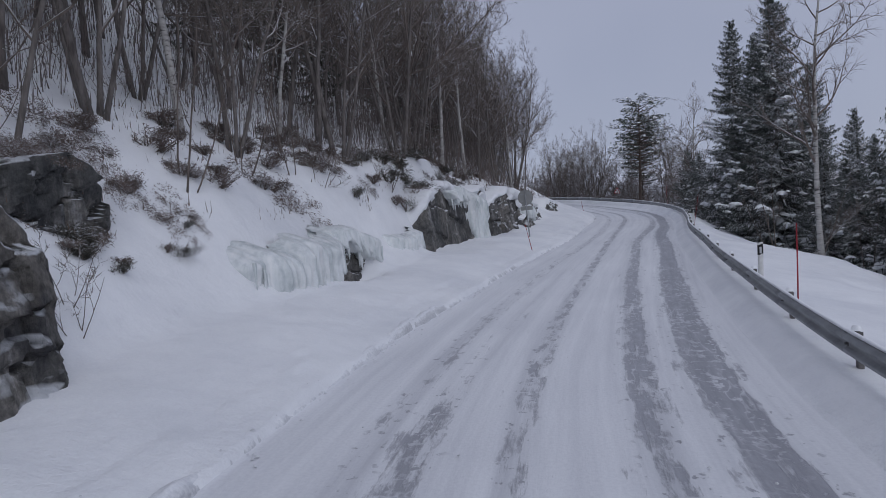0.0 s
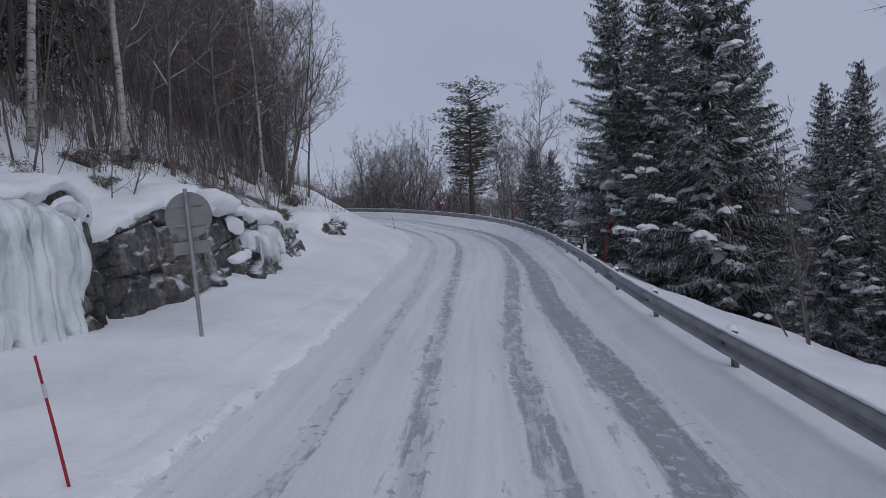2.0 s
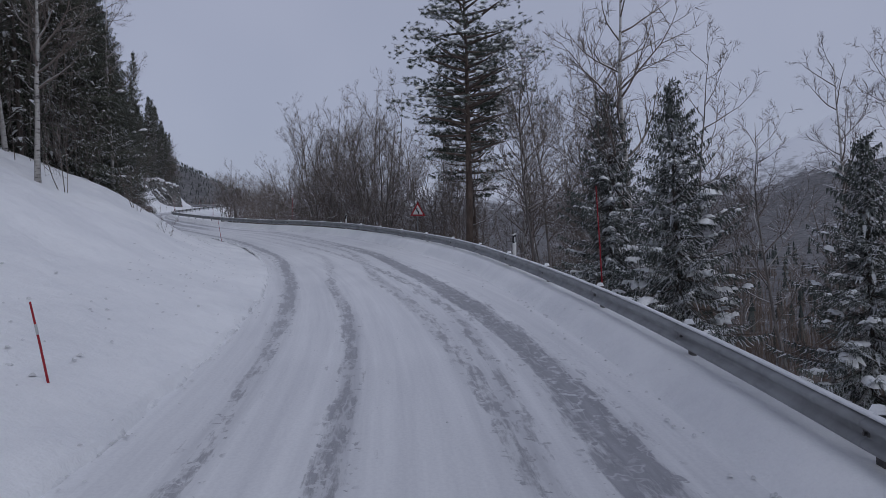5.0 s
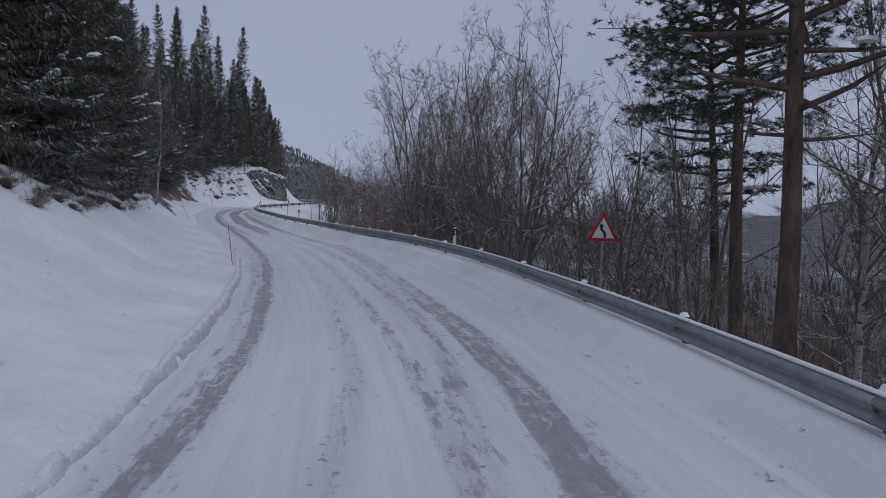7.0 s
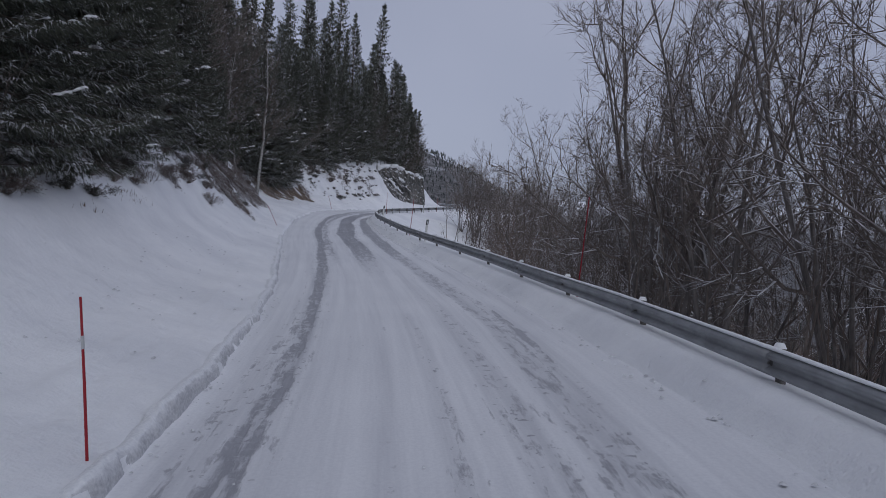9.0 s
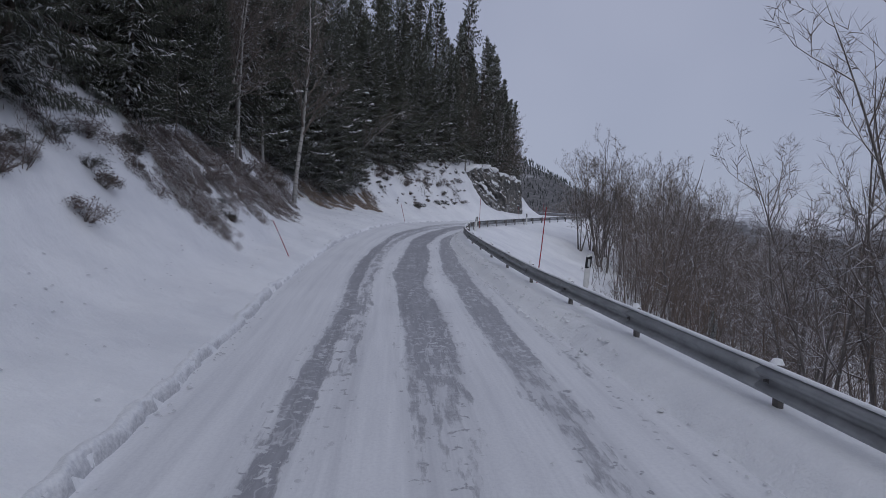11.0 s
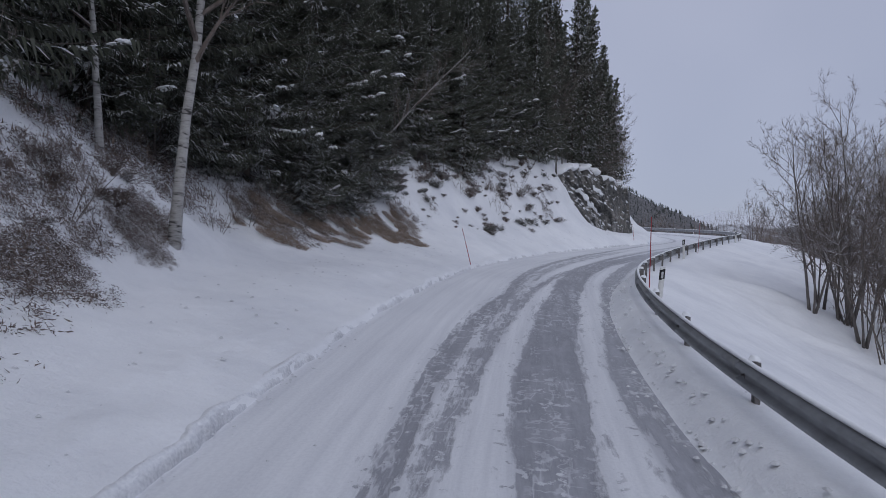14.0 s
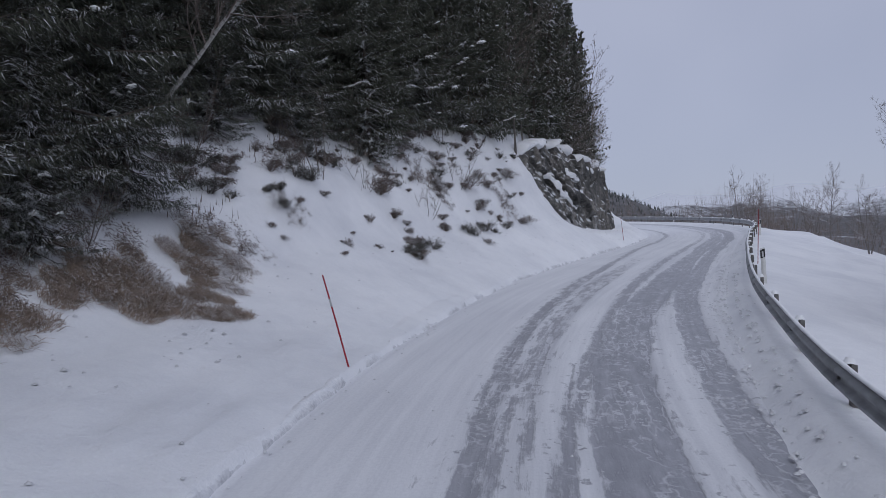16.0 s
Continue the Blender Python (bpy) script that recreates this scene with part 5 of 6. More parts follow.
def shrub(name, label, category, seed, size, material, blades, flat=0.7, length=0.3, width=0.02):
    """A low evergreen or heath clump: short sprays on a few stems."""
    rng = random.Random(seed)
    ob = thing(name, label, category, "roadside shrubs")
    stems, leaves = Buf(), Buf()
    for k in range(15):
        a, spread = rng.random() * 6.28, rng.uniform(0.2, 1.0)
        d = Vector((math.cos(a) * spread, math.sin(a) * spread, rng.uniform(0.5, 1.2) * flat))
        line = bent(rng, (math.cos(a) * 0.12 * size, math.sin(a) * 0.12 * size, -0.08), d, size * rng.uniform(0.25, 0.7), 4, 0.30, 0.08)
        stems.tube(line, [0.012, 0.010, 0.008, 0.006, 0.003], 3, False)
        for _ in range(blades // 3):
            i = rng.randrange(4)
            p = line[i].lerp(line[i + 1], rng.random())
            w = Vector((rng.uniform(-1, 1), rng.uniform(-1, 1), rng.uniform(-0.1, 1.1))).normalized()
            needle_spray(leaves, rng, p, w, w.orthogonal().normalized(), length * rng.uniform(0.5, 1.1), width, 0.02)
    lumps = [(rng.gauss(0, 0.28) * size, rng.gauss(0, 0.28) * size, rng.uniform(0.0, 0.30) * size, rng.uniform(0.06, 0.15) * size) for _ in range(11)]
    for _ in range(blades * 10):
        x, y, z, wide = rng.choice(lumps)
        p = Vector((x + rng.gauss(0, wide), y + rng.gauss(0, wide), z + rng.gauss(0, wide * 0.7)))
        w = Vector((rng.uniform(-1, 1), rng.uniform(-1, 1), rng.uniform(-0.5, 0.9))).normalized()
        needle_spray(leaves, rng, p, w, w.orthogonal().normalized(), length * rng.uniform(0.5, 1.1), width, 0.02)
    two_part_crown(ob, leaves, material, stems, BARK_TWIG).name = "foliage"
    return ob


def grass_clump(label, seed, radius, blades):
    rng = random.Random(seed)
    b = Buf()
    for _ in range(blades):
        a, q = rng.random() * 6.28, radius * math.sqrt(rng.random())
        p = Vector((q * math.cos(a), q * math.sin(a), -0.05))
        d = Vector((rng.uniform(-1, 1), rng.uniform(-1, 1), rng.uniform(0.5, 1.6))).normalized()
        L = rng.uniform(0.25, 0.6)
        side = d.orthogonal().normalized() * 0.008
        mid, end = p + d * L * 0.6, p + d * L * 0.85 + Vector((d.x, d.y, -0.35)) * L * 0.5
        n = len(b.v)
        b.v += [tuple(p - side), tuple(p + side), tuple(mid + side), tuple(mid - side), tuple(end)]
        b.f += [(n, n + 1, n + 2, n + 3), (n + 3, n + 2, n + 4)]
    ob = new("dead_grass", b.mesh("dead_grass", GRASS))
    return tagged(ob, label, "grass", kind="stuff")


def stand(ob, s, l, size=1.0, turn=0.0, lean=0.0, up=0.0):
    """A copy of a tree or plant on the ground."""
    m = Matrix.Translation(place(s, l, up)) @ pose(0, 0, 0, lean, 0, turn)
    made = copy_thing(ob, m)
    made.scale = (size, size, size * (0.94 + 0.12 * ((turn * 7.13) % 1)))
    return made


def lay(ob, s, l, size, turn):
    """A copy of a mat of plants, laid on the slope."""
    rise = math.atan2(float(over_road(s, l - 0.6) - over_road(s, l + 0.6)), 1.2)
    made = copy_thing(ob, Matrix.Translation(place(s, l, 0.03)) @ pose(0, 0, 0, 0, 0, heading(s)) @ pose(0, 0, 0, 0, math.degrees(rise), 0) @ pose(0, 0, 0, 0, 0, turn))
    made.scale = (size, size, size)
    return made


def heath_mat(label, seed, radius, count):
    """Flattened heath and bracken on a steep bank, showing through the snow."""
    rng = random.Random(seed)
    b = Buf()
    tufts = []
    for _ in range(int(26 * radius * radius)):
        a, q = rng.random() * 6.28, radius * math.sqrt(rng.random())
        tufts.append((q * math.cos(a) * 1.3, q * math.sin(a) * 0.8, rng.uniform(0.05, 0.17)))
    for _ in range(count):
        x, y, wide = rng.choice(tufts)
        p = Vector((x + rng.gauss(0, wide), y + rng.gauss(0, wide), rng.uniform(-0.05, 0.13)))
        w = Vector((rng.uniform(-1, 1), rng.uniform(-1, 1), rng.uniform(-0.3, 0.8))).normalized()
        needle_spray(b, rng, p, w, w.orthogonal().normalized(), rng.uniform(0.05, 0.13), 0.0085, 0.02)
    return tagged(new("heath_patch", b.mesh("heath_patch", HEATH)), label, "heath", kind="stuff")


PINE_A = pine("tall Scots pine with snow-flecked crown beside the guard rail", 5, 14.6, 0.32, 4.3)
PINE_B = pine("slender Scots pine behind the guard rail", 9, 13.0, 0.46, 3.2)
SPRUCE = [spruce("dark green spruce with light snow on its branches", 11 + k, h, w, sn, NEEDLE, 0.02, gap) for k, (h, w, sn, gap) in enumerate(((15.0, 2.8, 0.20, 0.36), (12.0, 2.6, 0.20, 0.34)))]
SPRUCE_BACK = [spruce("dark green spruce in the wood above the road", 15 + k, h, w, 0.10, NEEDLE, 0.06, 0.60, "spruces", 0.26, 0.07) for k, (h, w) in enumerate(((15.0, 2.6), (18.0, 3.0), (12.0, 2.3)))]
SPRUCE_SNOWY = [spruce("tall spruce with fans of snow on its drooping branches", 31, 16.5, 3.9, 1.1, NEEDLE_SNOWY, 0.03, 0.30, step=0.10, blade=0.026, dense=True), spruce("young spruce loaded with snow", 32, 8.4, 2.9, 1.1, NEEDLE_SNOWY, 0.02, 0.28, step=0.11, blade=0.028, dense=True)]
SPRUCE_NEAR = spruce("dark green spruce with frosted twigs beside the snowy bank", 35, 12.5, 3.1, 0.26, NEEDLE, 0.02, 0.34, step=0.09, blade=0.0155, dense=True, fine=True)
ALDER = [bare_tree("alder", "bare grey alder with several stems and fine twigs", 41 + k, h, n, BARK_GREY, 0.26, 0.24, 0.40, lm, 3, 0.0088, crooked=0.22) for k, (h, n, lm) in enumerate(((10.5, 3, 14), (9.0, 3, 13), (11.5, 4, 12)))]
ASPEN = [bare_tree("bare_tree", "slender bare deciduous tree on the snowy slope", 51 + k, h, 1, BARK_GREY, 0.20, 0.26, 0.28, 20, 3, 0.0068, crooked=0.22) for k, h in enumerate((11.0, 9.0, 12.5))]
THICKET = [bare_tree("bare_tree", "slender bare tree deep in the wood", 56 + k, h, 1, BARK_GREY, 0.16, 0.28, 0.26, 16, 2, 0.0062) for k, h in enumerate((11.0, 12.5))]
BIRCH = [bare_tree("birch", "bare birch with pale flaking bark", 61 + k, h, 1, BARK_BIRCH, 0.10, 0.30, 0.25, 20, 3, 0.0095, group="birches") for k, h in enumerate((14.0, 11.0))]
SAPLING = [bare_tree("sapling", "thin bare sapling on the bank", 71 + k, h, n, BARK_TWIG, 0.30, 0.15, 0.22, 6, 1, 0.006, group="saplings") for k, (h, n) in enumerate(((4.5, 3), (3.4, 4), (6.0, 2)))]
BUSH = [bare_tree("bare_bush", "small leafless bush poking out of the snow", 81 + k, h, n, BARK_TWIG, 0.6, 0.1, 0.35, 4, 1, 0.008, "bush", "bare bushes") for k, (h, n) in enumerate(((1.5, 5), (1.0, 4)))]
HEATHER = [shrub("heath_shrub", "dark brown heath shrub dusted with snow", "shrub", 91 + k, z, HEATH, 120, 0.7, 0.10, 0.0065) for k, z in enumerate((0.8, 0.55))]
JUNIPERS = [shrub("juniper", "low dark juniper half buried in snow", "shrub", 95 + k, z, JUNIPER, 140, 0.9, 0.10, 0.0075) for k, z in enumerate((0.9, 0.7))]
TUSSOCK = [grass_clump("tan dead grass hanging over the bank", 101 + k, 0.8, 460) for k in range(2)]
MATS = [heath_mat("grey-brown heath flattened on the snowy bank", 111 + k, r, n) for k, (r, n) in enumerate(((1.1, 1900), (0.7, 950)))]
MODELS = [PINE_A, PINE_B, *SPRUCE, *SPRUCE_BACK, *SPRUCE_SNOWY, SPRUCE_NEAR, *ALDER, *ASPEN, *THICKET, *BIRCH, *SAPLING, *BUSH, *HEATHER, *JUNIPERS, *TUSSOCK, *MATS]

# valley side, single trees that stand out
stand(BIRCH[0], 32.3, 7.9, 1.0, 40)
stand(BIRCH[1], 37.5, 8.2, 0.42, heading(37.5) + 100, 46)
stand(SAPLING[2], 35.8, 8.4, 0.9, 20, 25)
for s, l, size, turn in ((56.5, 8.7, 0.98, 10), (60.5, 7.9, 1.02, 130), (51.0, 9.0, 1.08, 250), (55.0, 12.0, 0.95, 300), (47.0, 12.5, 0.64, 80), (63.5, 10.0, 0.85, 200), (45.0, 10.4, 0.52, 165), (50.5, 14.5, 0.62, 20), (44.0, 16.0, 0.58, 140), (58.0, 15.0, 0.6, 340), (40.0, 12.6, 0.42, 60), (35.0, 13.0, 0.45, 280)):
    stand(SPRUCE_SNOWY[0], s, l, size, turn)
for s, l, size, turn in ((75.5, 9.0, 0.92, 30), (80.5, 9.7, 0.98, 160), (72.5, 12.5, 0.9, 75), (40.0, 13.5, 1.35, 210), (36.0, 15.0, 1.45, 310), (43.0, 15.5, 1.2, 20), (30.0, 17.0, 1.5, 100), (23.0, 16.0, 1.4, 190)):
    stand(SPRUCE_SNOWY[1], s, l, size, turn)
stand(PINE_A, 89.3, 7.4, 1.0, 0)
stand(PINE_B, 93.0, 9.2, 1.0, 120)
stand(PINE_B, 97.5, 12.0, 1.05, 300)
stand(PINE_B, 150.0, 27.0, 0.75, 40)
stand(PINE_B, 118.0, 24.0, 0.7, 240)

rng = random.Random(4)


def scatter(models, count, s0, s1, l0, l1, low, high, beyond_rail=False, lean=4.0, power=1.0):
    """Plants spread evenly along the road, unevenly across."""
    for k in range(count):
        s = s0 + (s1 - s0) * (k + rng.random()) / count
        l = l0 + (l1 - l0) * rng.random() ** power
        if beyond_rail:
            l += float(rail_l(s))
        if 8 < s < 48 and -7.7 < l < 0:          # bare ground below the rock walls
            l -= 1.6
        if 78 < s < 98.5 and 0 < l < 8.2:        # open ground in front of the warning sign
            continue
        stand(rng.choice(models), s, l, rng.uniform(low, high), rng.uniform(0, 360), rng.uniform(-lean, lean))


def clumps(models, spots, count, spread, low, high):
    """Low shrubs grown together in clumps round the places given."""
    for s, l in spots:
        for _ in range(count):
            stand(rng.choice(models), s + rng.gauss(0, spread), l + rng.gauss(0, spread * 0.6), rng.uniform(low, high), rng.uniform(0, 360), rng.uniform(-12, 12))


def mats_at(count, s0, s1, l0, l1):
    """Places for mats of heath, in drifts with bare snow between."""
    out = []
    while len(out) < count:
        s, l = rng.uniform(s0, s1), rng.uniform(l0, l1)
        if float(value_noise(s * 0.8, l * 0.9, 77)) > -0.06:
            out.append((s, l))
    return out


# valley side
scatter(ASPEN + BIRCH, 9, 80, 96, 6, 11, 1.0, 1.3, True)
scatter(ASPEN + BIRCH, 8, 72, 90, 4.5, 15, 0.8, 1.1, True)
scatter(ALDER + ASPEN, 10, 92, 106, 4.0, 14, 0.8, 1.05, True)
scatter(ALDER, 17, 104, 126, 4.0, 12, 1.0, 1.3, True)
scatter(ALDER, 4, 107, 120, 3.8, 5.8, 1.15, 1.3, True)
scatter(ALDER, 7, 122, 133, 6.5, 12, 0.95, 1.15, True)
scatter(ALDER, 9, 129, 148, 8, 14, 0.75, 0.95, True)
for k, (s, l) in enumerate(((176.5, 10.0), (178.2, 11.2), (175.0, 11.6), (180.0, 10.6), (173.4, 12.2))):
    stand(ALDER[k % 3], s, l, 0.8, 70 * k)
scatter(SAPLING, 22, 84, 138, 1.8, 5, 0.7, 1.2, True, 10)
scatter(BIRCH[1:] + ASPEN, 8, 18, 48, 6.5, 18, 0.7, 1.0, True)
scatter(SAPLING, 8, 24, 66, 3.6, 9, 0.7, 1.1, True, 12)
scatter(ALDER, 20, 174, 202, 7, 17, 0.7, 0.95, True, 8)
scatter(ALDER + ASPEN, 16, 152, 172, 10.5, 18, 0.72, 0.95, True, 8)
scatter(SAPLING, 22, 158, 192, 7, 13, 0.7, 1.1, True, 12)
scatter(THICKET, 20, 152, 196, 13, 30, 0.6, 0.85, True)
scatter(SAPLING + BUSH, 12, 146, 186, 6.5, 11, 0.4, 0.9, True, 10)
stand(SPRUCE_NEAR, 147.0, 13.2, 0.22, 30)
scatter(ALDER + ASPEN, 12, 186, 262, 8, 26, 0.55, 0.85, True)
# hill side: leafless wood first, spruces from the bend on
scatter(ASPEN + ALDER, 38, -8, 62, -13.5, -8.8, 0.85, 1.2, False, 6)
scatter(THICKET, 26, -8, 66, -20, -13, 0.95, 1.3, False, 5)
scatter(SPRUCE_BACK, 14, -8, 62, -28, -15, 0.7, 1.0)
scatter(SAPLING, 36, 0, 66, -13, -7.6, 0.5, 1.1, False, 14)
scatter(BIRCH, 9, -2, 62, -14, -9.0, 0.85, 1.1, False, 7)
scatter(ASPEN + ALDER, 18, 58, 86, -20, -9.0, 0.8, 1.15)
scatter(SPRUCE, 22, 93, 132, -12.2, -9.6, 0.8, 1.15)
scatter(HEATHER + JUNIPERS, 30, 98, 124, -8.4, -7.0, 0.5, 1.1, False, 15)
scatter(SPRUCE_BACK, 36, 80, 152, -22, -11.5, 0.8, 1.15)
scatter(SPRUCE, 16, 150, 190, -11.8, -9.6, 0.8, 1.1)
scatter(SPRUCE, 12, 180, 197, -10.4, -8.0, 0.5, 0.9)
scatter(SPRUCE_BACK, 14, 138, 152, -13, -9.6, 0.7, 1.0)
scatter(SPRUCE, 12, 138, 150, -9.6, -7.8, 0.4, 0.75)
scatter(SPRUCE_BACK, 22, 150, 190, -21, -11.5, 0.8, 1.15)
scatter(SPRUCE, 10, 194, 219, -10.0, -8.2, 0.75, 1.0)
scatter(SPRUCE_BACK, 12, 200, 219, -10.5, -8.0, 0.7, 1.0)
scatter(THICKET, 20, 196, 221, -9.6, -7.4, 0.6, 0.95)
scatter(ASPEN, 10, 208, 221, -9.0, -7.2, 0.45, 0.75)
scatter(SPRUCE_BACK, 24, 190, 222, -20, -10.5, 0.8, 1.2)
scatter(ASPEN + BIRCH, 20, 84, 165, -13, -8.6, 0.75, 1.1, False, 6)
scatter(ASPEN, 14, 184, 218, -12, -8.0, 0.5, 0.8, False, 6)
scatter(SAPLING, 24, 84, 196, -11, -7.6, 0.5, 1.0, False, 12)
scatter(SPRUCE_BACK, 8, 128, 160, -18, -13, 0.8, 1.1)
scatter(BIRCH + ASPEN, 14, 130, 156, -13, -9.5, 0.9, 1.2, False, 7)
scatter(ASPEN + ALDER, 18, 130, 160, -13, -9.2, 0.8, 1.15, False, 6)
scatter(THICKET, 14, -10, 40, -16, -11, 1.0, 1.3, False, 6)
scatter(SPRUCE_BACK, 12, -10, 50, -20, -13, 0.6, 0.9)
# single trees of the hill side
stand(BIRCH[0], 157.5, -7.2, 1.0, 200, 2)
stand(BIRCH[1], 157.8, -9.2, 0.9, 100, -3)
stand(BIRCH[1], 141.0, -9.4, 1.0, 10, 5)
stand(BIRCH[0], 151.2, -8.3, 0.7, 60, 4)
stand(ASPEN[2], 152.1, -8.4, 0.95, 140, 3)
stand(BIRCH[1], 150.2, -8.7, 0.7, 300, -4)
stand(BIRCH[1], 173.6, -9.0, 0.62, heading(173.6) + 90, 48)
for s, l, size, turn in ((168.3, -8.7, 1.0, 40), (170.4, -8.5, 1.0, 160), (165.6, -9.6, 1.05, 280), (176.6, -9.1, 0.95, 90), (180.3, -9.3, 1.0, 10), (162.0, -10.4, 1.0, 130), (159.5, -11.2, 1.1, 220), (163.5, -9.7, 0.5, 50), (167.0, -8.2, 0.55, 330), (171.6, -7.7, 0.5, 100), (169.4, -7.5, 0.4, 250), (175.4, -8.6, 0.45, 200), (183.8, -9.0, 0.95, 70), (187.5, -9.2, 1.0, 250), (178.6, -8.4, 0.5, 20), (174.0, -10.6, 1.15, 180), (191.0, -8.9, 0.85, 120)):
    stand(SPRUCE_NEAR, s, l, size, turn)
for s, l, size, turn in ((97.0, -11.8, 1.0, 15), (99.2, -11.0, 1.1, 200), (101.6, -10.4, 0.95, 120), (104.2, -10.6, 1.15, 300), (107.0, -9.9, 1.0, 60), (110.2, -10.2, 1.1, 170)):
    stand(SPRUCE_NEAR, s, l, size * 1.15, turn)
scatter([SPRUCE_NEAR], 11, 104, 134, -9.4, -8.0, 0.6, 0.95)
scatter(SPRUCE_BACK, 11, 34, 58, 9, 20, 0.7, 0.95, True)
scatter(HEATHER, 26, 177, 194, -9.4, -6.8, 0.7, 1.4, False, 15)
scatter(BUSH + SAPLING, 18, 176, 194, -9.6, -7.0, 0.4, 0.8, False, 14)
scatter(ALDER + ASPEN, 12, 206, 262, 5, 20, 0.4, 0.6, True, 6)
for k, (s, l, size) in enumerate(((25.4, -7.7, 1.2), (25.8, -7.8, 1.0), (26.2, -7.6, 1.1), (26.6, -7.9, 1.2), (27.0, -7.7, 1.2), (27.4, -7.8, 1.0), (27.9, -7.7, 1.1), (24.6, -7.8, 1.1), (24.9, -8.2, 1.2), (26.6, -8.4, 1.2), (30.2, -7.9, 1.1), (30.7, -8.0, 0.9), (31.4, -7.9, 1.0), (33.0, -8.2, 1.1), (36.6, -8.0, 1.0), (38.0, -7.8, 0.9), (39.4, -7.6, 1.0), (52.6, -6.4, 0.8), (53.4, -6.2, 0.7))):
    stand((JUNIPERS + HEATHER)[k % 4], s, l, size, 70 * k)
scatter(SPRUCE_BACK, 14, 90, 128, -15.5, -11, 0.8, 1.1)
for k in range(12):
    lay(rng.choice(MATS), rng.uniform(8.0, 12.5), rng.uniform(-9.6, -7.7), rng.uniform(0.4, 0.8), rng.uniform(0, 360))
for k in range(16):
    s, back = rng.uniform(7.9, 10.8), rng.uniform(0.0, 0.9)
    l = -7.3 - 0.12 * (s - 8) - back
    made = lay(rng.choice(MATS), s, l, rng.uniform(0.3, 0.55), rng.uniform(0, 360))
    made.location.z = float(road_z(s, l)) + float(along([(8, 3.5), (9.6, 3.3), (10.9, 2.8)], s)) + 0.02 + 0.1 * back
clumps(JUNIPERS + HEATHER, ((9.0, -7.0), (9.3, -7.2)), 3, 0.12, 0.45, 0.7)
clumps(JUNIPERS + HEATHER, ((10.1, -7.5), (9.7, -6.9), (10.2, -7.9), (12.5, -7.6), (11.2, -7.15)), 2, 0.15, 0.4, 0.6)
clumps(HEATHER, ((13.3, -8.5), (11.6, -8.3), (15.5, -9.75), (18.1, -10.0), (17.3, -10.3)), 3, 0.25, 0.6, 0.9)
clumps(HEATHER, ((21.8, -10.1), (21.2, -9.3), (20.6, -9.6), (20.2, -8.5), (23.2, -11.0), (22.5, -10.2), (24.5, -9.6), (27.0, -9.3)), 4, 0.45, 0.6, 1.1)
for k, (s, l, size) in enumerate(((7.9, -6.2, 0.6), (8.1, -6.5, 0.7))):
    stand(BUSH[k % 2], s, l, size, 80 * k, 12 * (-1) ** k)
for k in range(30):                       # litter at the foot of the spruces
    lay(rng.choice(MATS), rng.uniform(163, 172.5), rng.uniform(-9.2, -7.4), rng.uniform(0.6, 1.0), rng.uniform(0, 360))
for k in range(44):
    lay(rng.choice(MATS), rng.uniform(157, 178), rng.uniform(-12.5, -9.0), rng.uniform(0.8, 1.5), rng.uniform(0, 360))
# low growth
scatter(HEATHER, 44, 1, 60, -11.5, -7.6, 0.6, 1.4, False, 15)
scatter(JUNIPERS, 14, 1, 60, -10.8, -7.6, 0.6, 1.2, False, 15)
for s, l in mats_at(26, 6, 60, -10, -7.9):
    lay(rng.choice(MATS), s, l, rng.uniform(0.6, 1.2), rng.uniform(0, 360))
scatter(HEATHER, 18, 2, 24, -10.6, -8.2, 0.7, 1.3, False, 15)
scatter(JUNIPERS, 7, 22, 34, -8.9, -8.1, 0.8, 1.3, False, 10)
for s, l in mats_at(60, 137, 152.5, -8.4, -5.3) + mats_at(40, 140, 156, -9.6, -7.0) + mats_at(14, 124, 140, -9.5, -7.0):
    lay(rng.choice(MATS), s, l, rng.uniform(0.4, 1.15), rng.uniform(0, 360))
for k in range(330):                      # heath over the bank, in slanting drifts with streaks of snow
    s, u = rng.uniform(138.5, 158), rng.random()
    low = float(along([(138, -5.3), (140, -5.6), (145, -5.65), (147, -5.95), (151, -5.95), (157, -6.9)], s))
    high = float(along([(138, -7.9), (144, -7.9), (147, -8.4), (151, -8.3), (158, -8.6)], s))
    l = low + (high - low) * u
    if float(value_noise(s * 0.75 + l * 0.8, l * 1.7 - s * 0.2, 91)) > 0.22 * u - 0.20 + float(along([(140, -0.35), (144, -0.1), (147, 0.12), (158, 0.15)], s)):
        lay(rng.choice(MATS), s, l, rng.uniform(0.28, 0.65), rng.uniform(0, 360)).location.z += 0.05
scatter(SPRUCE, 9, 139.5, 147, -9.4, -7.9, 0.25, 0.5)
clumps(HEATHER + JUNIPERS, ((141.1, -5.45), (140.6, -5.3)), 3, 0.2, 0.4, 0.6)
scatter(HEATHER, 34, 130, 158, -9.5, -6.0, 0.6, 1.3, False, 15)
scatter(HEATHER + JUNIPERS, 24, 120, 138, -8.6, -6.9, 0.6, 1.2, False, 15)
clumps(JUNIPERS + HEATHER, ((174.0, -7.7), (174.5, -8.0), (173.7, -8.3), (178.0, -8.0), (181.0, -6.6), (180.0, -5.1), (180.7, -5.3), (179.4, -7.6)), 4, 0.35, 0.55, 1.0)
